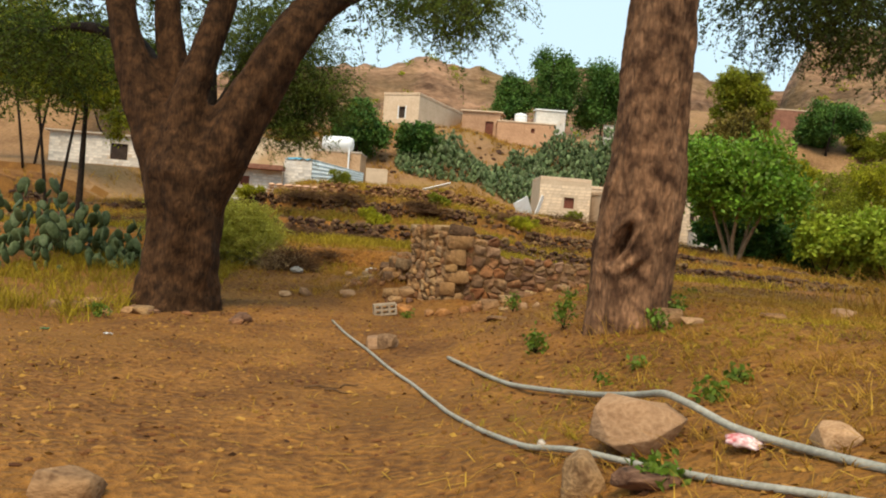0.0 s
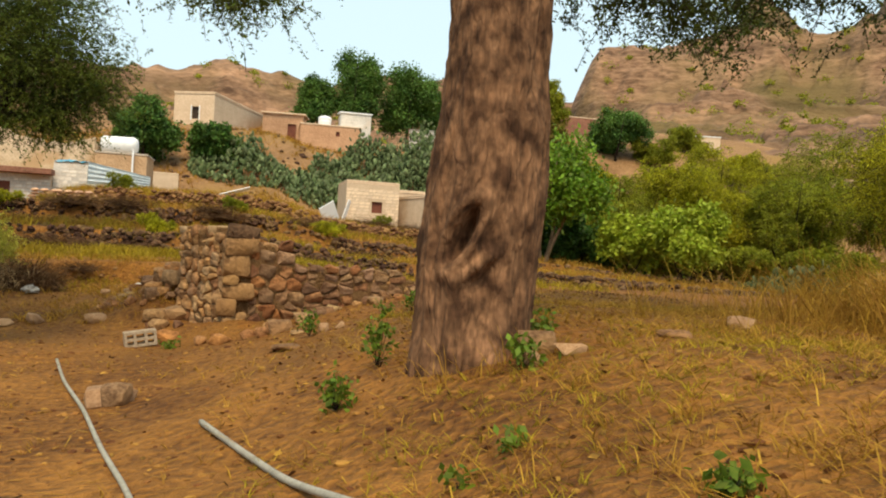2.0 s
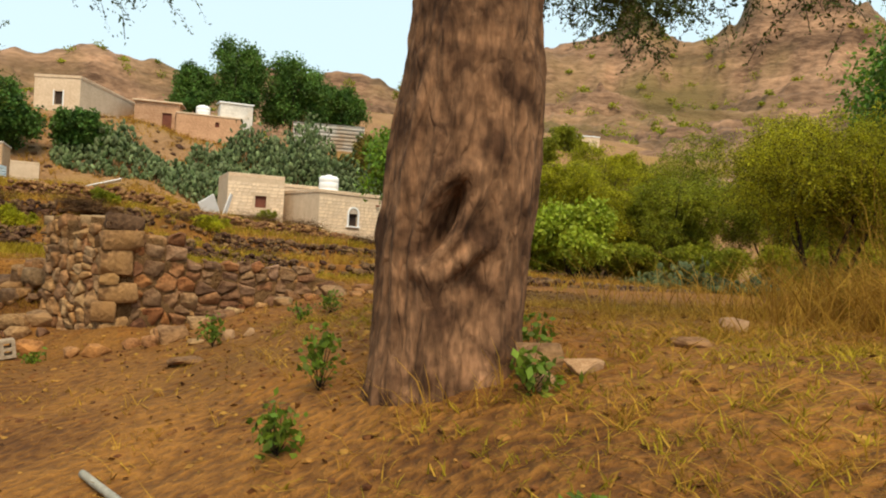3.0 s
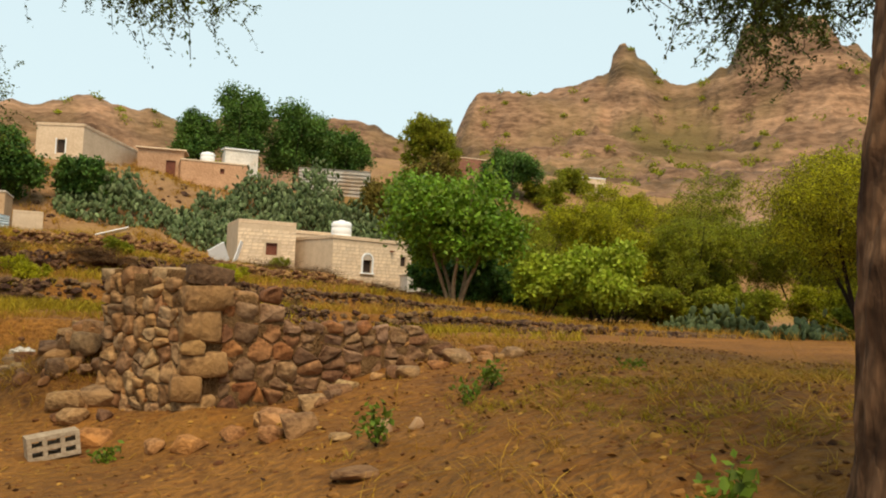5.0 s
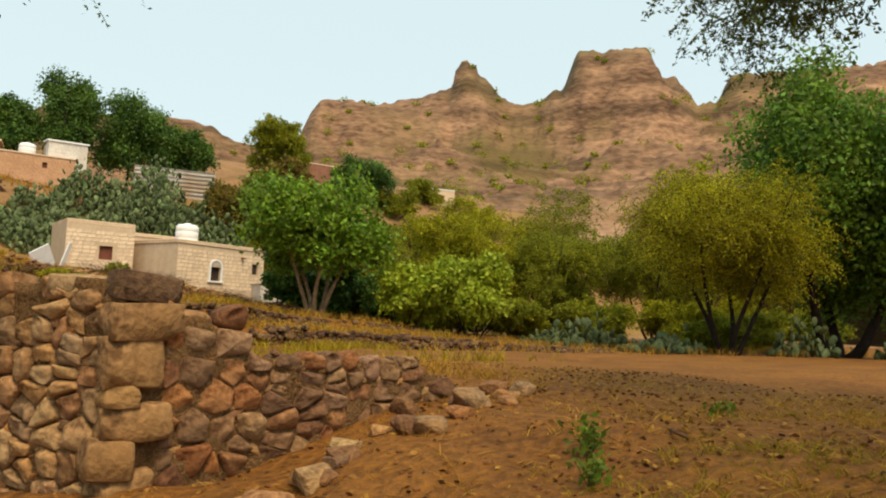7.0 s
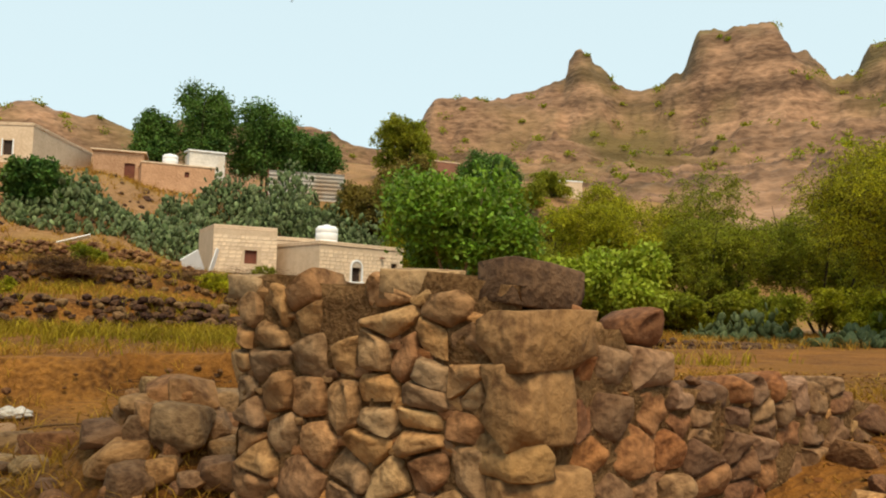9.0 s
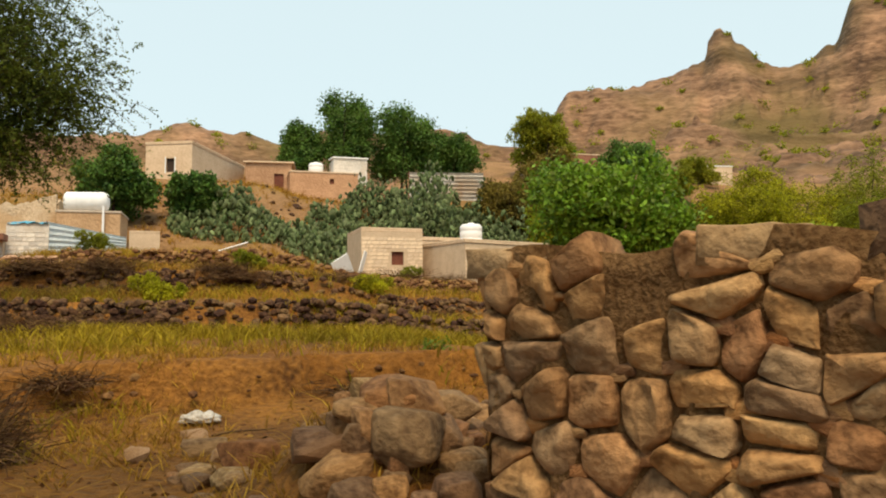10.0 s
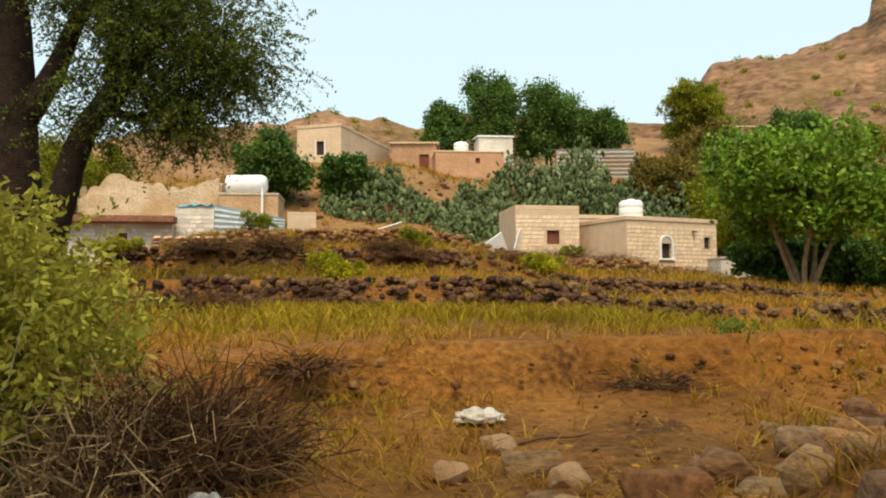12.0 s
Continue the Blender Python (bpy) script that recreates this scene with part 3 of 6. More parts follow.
    obj("twig_growth", quads("twig_growth", tw, BARK_DARK), t)
    obj("crown", quads("crown", lv, ACACIA_BACKLIT), t)


near_acacia()


def forked_acacia():
    x, y = -4.15, 12.3
    z = hz(x, y)
    t = root("acacia_tree", x, y, z, "large forked acacia with a thick brown trunk by the path", "tree", "acacias")
    runs = [([(-0.05, 0, -0.4), (-0.06, 0, 0.05), (-0.02, 0, 0.5), (0.03, 0, 1.2), (-0.05, 0, 2.1), (-0.12, 0, 2.8)], [0.84, 0.68, 0.58, 0.57, 0.62, 0.4]),
            ([(-0.1, 0, 1.3), (-0.5, 0.1, 2.6), (-0.92, 0.1, 3.5), (-1.22, 0.15, 4.2), (-1.45, 0.3, 5.0), (-2.4, 0.8, 7.0)], [0.40, 0.42, 0.30, 0.24, 0.21, 0.05]),
            ([(-0.2, 0.3, 2.6), (-0.42, 0.4, 3.5), (-0.72, 0.5, 4.7), (-0.9, 0.9, 6.6), (-1.0, 1.2, 8.2)], [0.34, 0.25, 0.21, 0.14, 0.04]),
            ([(0.0, -0.1, 2.0), (-0.08, -0.1, 3.1), (0.12, 0.0, 4.0), (0.3, 0.2, 4.9), (0.6, 0.6, 7.6)], [0.38, 0.29, 0.23, 0.21, 0.04]),
            ([(0.1, 0, 1.2), (0.5, 0.05, 2.5), (0.88, 0.1, 3.35), (1.28, 0.2, 4.2), (1.8, 0.6, 5.2), (3.0, 3.2, 6.7), (4.0, 8.0, 7.6)], [0.32, 0.45, 0.40, 0.34, 0.30, 0.16, 0.04])]
    TV, TF, nb0, tips = [], [], 0, []
    for k, (p, r) in enumerate(runs):
        V, F = tube(p, r, 28, 0.08, k + 0.4, 0.13)
        TV.append(V)
        TF += [tuple(i + nb0 for i in f) for f in F]
        nb0 += len(V)
        if k:
            tips += [np.array(q) for q in p[3:]]
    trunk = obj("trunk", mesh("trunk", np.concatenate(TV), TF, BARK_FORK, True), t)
    rm = trunk.modifiers.new("weld", "REMESH")
    rm.mode, rm.voxel_size, rm.use_smooth_shade = "VOXEL", 0.055, True
    sm = trunk.modifiers.new("soften", "SMOOTH")
    sm.iterations, sm.factor = 3, 0.5
    p = [(-0.5, 0.2, 3.0), (-1.5, 1.5, 4.4), (-3.2, 3.0, 5.0), (-5.0, 4.0, 5.0)]
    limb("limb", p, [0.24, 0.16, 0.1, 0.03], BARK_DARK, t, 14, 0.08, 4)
    tips.append(np.array(p[3]))
    C = np.concatenate([clumps(34, q, (1.7, 1.7, 0.8), 0.15) for q in tips] + [
        clumps(70, (3.5, 9.2, 7.6), (2.0, 2.0, 0.55), 0.1), clumps(60, (-2.5, 1.0, 5.6), (2.6, 1.5, 1.0), 0.1), clumps(80, (-4.5, 4.5, 4.6), (3.0, 2.0, 1.2), 0.2)])
    lv, tw = sprays(C, 6, 0.75, 0.5, 0.047, 22, 0.35)
    lv, tw = [q[q[:, :, 2].min(1) > 5.3 - 0.30 * np.clip(q[:, 0, 1], 0, 5) - 0.6 * sstep(-3, -5, q[:, 0, 0])] for q in (lv, tw)]
    obj("twig_growth", quads("twig_growth", tw, BARK_DARK), t)
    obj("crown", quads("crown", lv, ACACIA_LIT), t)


forked_acacia()


def far_acacia():
    x, y = -10.6, 33.5
    z = hz(x, y)
    t = root("acacia_tree", x, y, z, "spreading acacia with a dark leaning trunk below the houses", "tree", "acacias")
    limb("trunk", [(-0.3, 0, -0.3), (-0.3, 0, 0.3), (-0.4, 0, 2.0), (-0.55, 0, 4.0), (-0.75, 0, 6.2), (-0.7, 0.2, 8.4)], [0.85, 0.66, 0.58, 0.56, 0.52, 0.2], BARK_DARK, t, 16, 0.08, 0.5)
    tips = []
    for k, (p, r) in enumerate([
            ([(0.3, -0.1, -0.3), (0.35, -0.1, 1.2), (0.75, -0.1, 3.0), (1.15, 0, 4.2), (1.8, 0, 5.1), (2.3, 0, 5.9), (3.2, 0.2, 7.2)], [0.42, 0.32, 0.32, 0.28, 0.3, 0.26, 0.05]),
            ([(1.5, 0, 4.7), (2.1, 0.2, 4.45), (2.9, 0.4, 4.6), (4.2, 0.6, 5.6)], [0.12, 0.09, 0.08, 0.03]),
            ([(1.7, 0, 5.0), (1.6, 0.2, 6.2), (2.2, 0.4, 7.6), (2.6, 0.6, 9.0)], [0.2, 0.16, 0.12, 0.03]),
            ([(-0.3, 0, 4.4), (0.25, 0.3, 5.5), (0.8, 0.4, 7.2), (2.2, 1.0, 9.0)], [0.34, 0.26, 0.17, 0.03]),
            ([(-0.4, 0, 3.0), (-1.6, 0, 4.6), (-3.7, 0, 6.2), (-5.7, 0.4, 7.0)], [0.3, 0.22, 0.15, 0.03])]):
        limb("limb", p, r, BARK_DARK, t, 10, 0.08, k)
        tips += [np.array(q) for q in p[3 if k == 0 else 2:]]
    C = np.concatenate([clumps(24, q + np.array([0.2, 0, 0.5]), (1.7, 1.6, 0.8), 0.15) for q in tips] + [
        clumps(90, (3.0, 0.3, 6.7), (2.7, 2.4, 1.2), 0.2), clumps(100, (1.2, 0.3, 8.4), (3.3, 2.6, 1.2), 0.2), clumps(40, (3.4, 0.3, 4.5), (1.4, 1.5, 0.4), 0.1), clumps(40, (4.3, 0.3, 5.6), (1.2, 1.3, 0.5), 0.1)])
    lv, tw = sprays(C, 7, 0.95, 0.5, 0.052, 24, 0.4)
    obj("twig_growth", quads("twig_growth", tw, BARK_DARK), t)
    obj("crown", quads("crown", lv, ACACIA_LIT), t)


far_acacia()

# trees and shrubs of the field's edge
fig = leafy("fig_tree", 16.9, 48.0, 8.6, 8.0, 8.0, FIG, "dense bright green fig tree beside the block house", "tree", 0.2, 400, 60, 0.2, 0.14, 5, lobes=30)
for child in fig.children:
    if child.name.startswith(("trunk", "stem")):
        child.data.materials[0] = PALE_BARK
for x, y, w, h in ((20.6, 52.0, 5.5, 4.2), (23.6, 50.5, 5.0, 3.8), (18.0, 53.0, 4.0, 3.0)):
    leafy("shrub", x, y, w, w, h, DARKGREEN, "dark green shrub behind the fig tree", "shrub", 0.2, 200, 60, 0.0, 0.06, 3, group="field shrubs")
for x, y, w, h in ((25.0, 44.5, 6.0, 5.2), (21.8, 46.5, 4.4, 4.2)):
    leafy("shrub", x, y, w, w, h, LIME, "light green shrub at the field edge", "shrub", 0.19, 200, 50, 0.03, 0.06, 5, group="field shrubs")
for x, y, w, h, m in ((31, 55, 9, 9.5, YELLOW), (37, 51, 9, 9.0, OLIVE), (29, 62, 9, 9.5, OLIVE), (38, 62, 11, 12.5, YELLOW), (44, 48, 10, 11, OLIVE), (24.5, 66, 9, 10.0, YELLOW), (53, 50, 11, 13, YELLOW), (26, 56, 6, 6.5, OLIVE), (46, 62, 12, 14, OLIVE)):
    leafy("thorn_tree", x, y, w, w, h, m, "feathery yellow-green thorn tree at the field edge", "tree", 0.085, 300, 140, 0.10, 0.12, 4, True, group="thorn trees", lobes=14)
leafy("thorn_tree", 31.4, 32.5, 11.5, 10, 9.8, YELLOW, "yellow-green thorn tree with several leaning stems", "tree", 0.06, 520, 200, 0.2, 0.14, 5, True, group="thorn trees", lobes=26)
leafy("broadleaf_tree", 39.5, 31.5, 13, 12, 16.5, TREEGREEN, "tall dense green tree beside the field", "tree", 0.2, 640, 120, 0.03, 0.35, 3, lobes=26)

for x, y, w, h, m in ((23, 52, 5, 3.0, OLIVE), (27, 50, 6, 3.4, LIME), (31.5, 48, 5, 2.8, OLIVE), (35, 45, 6, 3.2, OLIVE), (40, 43, 6, 3.4, YELLOW), (45, 41, 6, 3.2, OLIVE), (34, 56, 7, 4.0, OLIVE), (41, 54, 7, 4.0, OLIVE), (49, 46, 7, 4.0, YELLOW), (54, 42, 7, 3.6, OLIVE), (30, 66, 8, 5.0, OLIVE), (38, 70, 9, 6.0, YELLOW), (47, 70, 9, 6.0, OLIVE), (22, 60, 6, 4.5, OLIVE), (36.5, 37, 4, 2.2, OLIVE)):
    leafy("shrub", x, y, w, w, h, m, "dense olive undergrowth shrub at the field edge", "shrub", 0.11, 150, 112, 0.0, 0.06, 4, True, group="field shrubs", lobes=9)

# trees behind the forked acacia
for x, y, w, h, m, base in ((-21, 40, 9, 9.5, OLIVE, 0.6), (-28, 50, 11, 11, OLIVE, 0.58), (-37, 57, 12, 11, OLIVE, 0.3), (-22, 66, 10, 9, OLIVE, 0.2), (-33, 72, 14, 11, DARKGREEN, 0.1)):
    leafy("thorn_tree", x, y, w, w, h, m, "dark olive thorn tree near the white house", "tree", 0.1, 240, 112, base, 0.09, 2, True, group="thorn trees", lobes=12)
leafy("thorn_tree", -10.4, 21.5, 3.6, 3.4, 5.6, OLIVE, "slender thorn tree behind the prickly pear", "tree", 0.06, 120, 84, 0.45, 0.1, 1, True, group="thorn trees", lobes=8)

# village trees
for x, y, w, h, m, lab in ((5.9, 97, 5.5, 7.5, DARKGREEN, "small dark green tree behind the sheds"), (10, 96, 6.5, 11.8, DARKGREEN, "tall dark green tree behind the sheds"), (16.8, 97, 9.5, 11.5, DARKGREEN, "broad dark green tree behind the sheds"), (22.8, 98, 6, 8.5, DARKGREEN, "dark green tree on the slope"),
                           (28.5, 83, 8, 10, OCHRE, "ochre-leaved tree above the block house"), (33, 95, 9, 9, OLIVE, "olive tree on the slope"), (42, 92, 8, 7, DARKGREEN, "dark green tree on the hillside"),
                           (-4.0, 72, 4.6, 4.2, DARKGREEN, "round green bush below the tan house"), (-9.4, 71, 5.5, 6.4, DARKGREEN, "dark green tree beside the tan house"), (26.5, 74, 9, 9, OLIVE, "olive tree behind the block house"), (22, 78, 7, 7, OCHRE, "ochre-leaved tree above the prickly pears")):
    leafy("broadleaf_tree" if h > 5 else "round_bush", x, y, w, w * 0.9, h, m, lab, "tree" if h > 5 else "bush", 0.16 if m in (OCHRE, OLIVE) else 0.2, 240, 112 if m in (OCHRE, OLIVE) else 90, 0.05, 0.2, 2, m in (OCHRE, OLIVE), group="village trees", sink=0.4, lobes=18)

for x, y, w, h, m in ((30, 80, 6, 4.0, OLIVE), (35, 84, 7, 4.5, YELLOW), (39.5, 80, 6, 4.0, OLIVE), (46, 84, 7, 4.5, OCHRE), (52, 80, 8, 5.0, OLIVE), (33, 90, 6, 4.5, OLIVE), (47, 91, 7, 4.5, OLIVE), (58, 88, 8, 5.0, YELLOW), (27.5, 88, 5, 4.0, YELLOW), (54, 97, 7, 4.0, OLIVE), (43, 75, 8, 5.5, YELLOW), (50, 74, 8, 6.0, OLIVE)):
    leafy("shrub", x, y, w, w, h, m, "olive shrub on the slope below the hill", "shrub", 0.13, 110, 98, 0.0, 0.06, 3, True, group="slope shrubs", lobes=9, sink=0.3)


# prickly pears
def pad_mesh():
    bm = bmesh.new()
    bmesh.ops.create_uvsphere(bm, u_segments=8, v_segments=5, radius=1.0)
    for v in bm.verts:
        k = 0.75 + 0.25 * (v.co.z + 1) / 2
        v.co = Vector((v.co.x * 0.36 * k, v.co.y * 0.08, v.co.z * 0.5 + 0.48))
    me = bpy.data.meshes.new("pad")
    bm.to_mesh(me)
    bm.free()
    me.polygons.foreach_set("use_smooth", [True] * len(me.polygons))
    V = np.array([v.co[:] for v in me.vertices])
    return V, [tuple(p.vertices) for p in me.polygons]


PAD_V, PAD_F = pad_mesh()


PAD_ME = mesh("pad", PAD_V, PAD_F, CACTUS, True)


def prickly_pear(x, y, w, d, h, n, label, size=0.4, group="prickly pears", joined=False):
    """A heap of pads growing from pads; far thickets are joined."""
    z0 = hz(x, y)
    V, F = [], []
    top = None if joined else root("prickly_pear", x, y, z0, label, "cactus", group)
    for k in range(n):
        a, r = rng.uniform(0, 6.283), math.sqrt(rng.uniform(0, 1))
        px, py = r * w / 2 * math.cos(a), r * d / 2 * math.sin(a)
        lump = 0.72 + 0.5 * float(vnoise(x + px, y + py, 0.55, 2))
        topz = h * lump * (1 - 0.75 * r ** 2.5) * rng.uniform(0.55, 1.05)
        pz = max(-0.05, topz * rng.uniform(0.3, 1.0) - size) + hz(x + px, y + py) - z0
        s = size * rng.uniform(0.65, 1.25)
        e = Euler((rng.uniform(-0.6, 0.6), rng.uniform(-0.7, 0.7), rng.uniform(0, 6.283)))
        if joined:
            base = len(V) * len(PAD_V)
            V.append((PAD_V * s * 1.05) @ np.array(e.to_matrix()).T + np.array([px, py, pz]))
            F += [tuple(i + base for i in f) for f in PAD_F]
        else:
            obj("pad", PAD_ME, top, at=Matrix.LocRotScale((px, py, pz), e, (s, s, s)))
    if joined:
        ob = obj("prickly_pear", mesh("prickly_pear", np.concatenate(V), F, CACTUS, True), None, label, "cactus", group, "stuff")
        ob.location = (x, y, z0)


for x, y, w, d, h, n in ((-1.8, 71.0, 9, 6, 3.6, 1100), (5.0, 70, 9, 6, 3.6, 1100), (13.5, 71.5, 12, 7, 6.8, 2200), (20.5, 71.5, 9, 5, 5.8, 1200), (6.5, 74.5, 5, 4, 3.4, 400), (9.6, 76, 6, 4, 6.6, 800), (13.6, 76.5, 7, 4, 6.8, 900), (17.5, 79, 10, 4, 7.0, 1100)):
    prickly_pear(x, y, w, d, h, n, "dense grey-green prickly pear thicket on the slope", 0.48, joined=True)
for x, y, w, d, h, n, s in ((29.5, 41, 7, 4, 3.4, 220, 0.55), (28.3, 34.0, 4.8, 3, 2.2, 130, 0.5), (36, 31.5, 4, 3, 2.2, 110, 0.5), (40, 28, 5, 3, 2.6, 120, 0.5)):
    prickly_pear(x, y, w, d, h, n, "grey-green prickly pear at the field edge", s)
prickly_pear(-9.0, 17.0, 4.6, 3.0, 2.3, 290, "large prickly pear beside the path with dusty pads", 0.33)
prickly_pear(-6.6, 17.2, 1.8, 1.5, 1.7, 90, "small prickly pear behind the forked acacia", 0.29)

# small shrubs dotted over the hills
spots = np.concatenate(HILL_SPOTS)
spots = spots[rng.choice(len(spots), 700, replace=False)]
C = np.repeat(spots, 70, axis=0)
C = C + rng.normal(size=C.shape) * np.repeat(rng.uniform(0.5, 1.5, len(spots)), 70)[:, None] * np.array([1, 1, 0.7]) + np.array([0, 0, 0.6])
obj("hill_shrubs", quads("hill_shrubs", leaf_quads(C, 0.6), OLIVE), None, "small olive shrubs dotted over the rocky hills", "shrubs", kind="stuff")


# ---- stones ----
def stone_mesh(seed, square=0.5):
    """An angular field stone with worn edges, within about a unit cube."""
    r = random.Random(seed)
    bm = bmesh.new()
    for k in range(19):
        p = Vector((r.uniform(-1, 1), r.uniform(-1, 1), r.uniform(-1, 1)))
        m = max(abs(p.x), abs(p.y), abs(p.z))
        p = (p / m * 0.5).lerp(p.normalized() * 0.55, 0.5 - 0.38 * square)
        bm.verts.new(p)
    res = bmesh.ops.convex_hull(bm, input=bm.verts[:])
    bmesh.ops.delete(bm, geom=list({g for g in res["geom_interior"] + res["geom_unused"] if isinstance(g, bmesh.types.BMVert)}), context="VERTS")
    bmesh.ops.dissolve_limit(bm, angle_limit=radians(14), verts=bm.verts[:], edges=bm.edges[:])
    bmesh.ops.bevel(bm, geom=bm.edges[:], offset=0.05, segments=2, profile=0.5, affect="EDGES", clamp_overlap=True)
    bmesh.ops.triangulate(bm, faces=[f for f in bm.faces if len(f.verts) > 4])
    off = Vector((r.uniform(0, 50), r.uniform(0, 50), 0))
    for v in bm.verts:
        v.co *= 1 + 0.08 * noise.noise(v.co * 2.6 + off) + 0.04 * noise.noise(v.co * 8 + off)
    return bm


STONES = []
for k in range(14):
    bm_s = stone_mesh(k, 0.2 + 0.5 * (k % 3) / 2)
    me_s = bpy.data.meshes.new("stone")
    bm_s.to_mesh(me_s)
    bm_s.free()
    me_s.materials.append(STONE)
    me_s.polygons.foreach_set('use_smooth', [True] * len(me_s.polygons))
    STONES.append(me_s)
for me_s in STONES:
    v_s = np.array([v.co[:] for v in me_s.vertices])
    lo_s, hi_s = v_s.min(0), v_s.max(0)
    me_s.vertices.foreach_set('co', (((v_s - (lo_s + hi_s) / 2) / (hi_s - lo_s)).astype(np.float32)).ravel())
    me_s.update()
STONE_ARR = []
for k in range(10):
    bm_s = bmesh.new()
    bmesh.ops.create_icosphere(bm_s, subdivisions=1, radius=0.55)
    for v in bm_s.verts:
        v.co *= 1 + 0.3 * noise.noise(v.co * 2.0 + Vector((k * 7.0, 0, 0)))
    bm_s.verts.index_update()
    STONE_ARR.append((np.array([v.co[:] for v in bm_s.verts]), [tuple(v.index for v in f.verts) for f in bm_s.faces]))
    bm_s.free()


def rubble(name, pts, sizes, material, label, category="stones", flat=0.7):
    """Many stones in one mesh."""
    V, F, base = [], [], 0
    for p, s in zip(pts, sizes):
        v, f = STONE_ARR[rng.integers(len(STONE_ARR))]
        e = np.array(Euler((rng.uniform(-0.3, 0.3), rng.uniform(-0.3, 0.3), rng.uniform(0, 6.283))).to_matrix())
        V.append((v * np.array([s * rng.uniform(0.8, 1.5), s * rng.uniform(0.8, 1.2), s * flat])) @ e.T + p)
        F += [tuple(i + base for i in q) for q in f]
        base += len(v)
    return obj(name, mesh(name, np.concatenate(V), F, material), None, label, category, kind="stuff")


PALE = []
for me_s in STONES:
    PALE.append(me_s.copy())
    PALE[-1].materials.clear()
    PALE[-1].materials.append(PALE_STONE)


def rock(x, y, sx, sy, sz, label, rz=0, k=0, sink=0.25, pale=False, name="rock", group="loose rocks", z=None):
    ob = obj(name, (PALE if pale or "pale" in label or "white" in label else STONES)[k % 14], None, label, "rock", group)
    ob.matrix_basis = pose(x, y, (hz(x, y) if z is None else z) + sz * (0.5 - sink), 0, 0, rz) @ Matrix.Diagonal((sx, sy, sz, 1))
    return ob


# ruined dry-stone corner: one face towards the path's far side, one arm running down into the field
CORNER, LEFT_END, ARM_END = Vector((0.04, 14.08, 0)), Vector((-0.74, 15.49, 0)), Vector((3.40, 14.76, 0))
wall = root("dry_stone_wall", CORNER.x, CORNER.y, hz(CORNER.x, CORNER.y), "ruined dry-stone corner wall of brown field stones", "wall")
WALL_INV = Matrix.Translation(-wall.location)
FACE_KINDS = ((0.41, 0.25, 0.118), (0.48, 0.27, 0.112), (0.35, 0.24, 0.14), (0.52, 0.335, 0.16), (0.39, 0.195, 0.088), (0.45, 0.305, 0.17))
# arm stones: the face's mix darkened, its shade put into the colour
SHADED_ARM_KINDS = ((0.30, 0.145, 0.062), (0.25, 0.155, 0.088), (0.36, 0.155, 0.055), (0.22, 0.125, 0.072), (0.32, 0.20, 0.10), (0.27, 0.16, 0.10))
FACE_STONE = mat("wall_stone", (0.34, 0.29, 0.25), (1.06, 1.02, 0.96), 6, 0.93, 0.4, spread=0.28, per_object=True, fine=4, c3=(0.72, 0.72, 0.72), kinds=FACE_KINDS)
SHADED_ARM_STONE = mat("shaded_wall_stone", (0.34, 0.28, 0.25), (1.05, 1.0, 0.95), 6, 0.93, 0.4, spread=0.34, per_object=True, fine=4, c3=(0.70, 0.70, 0.70), kinds=SHADED_ARM_KINDS)


def clip(poly, m, d):
    """The part of a polygon nearer than the line through m with normal d."""
    out = []
    for k in range(len(poly)):
        p, q = poly[k], poly[(k + 1) % len(poly)]
        fp, fq = np.dot(p - m, d), np.dot(q - m, d)
        if fp <= 0:
            out.append(p)
        if fp * fq < 0:
            out.append(p + (q - p) * fp / (fp - fq))
    return out


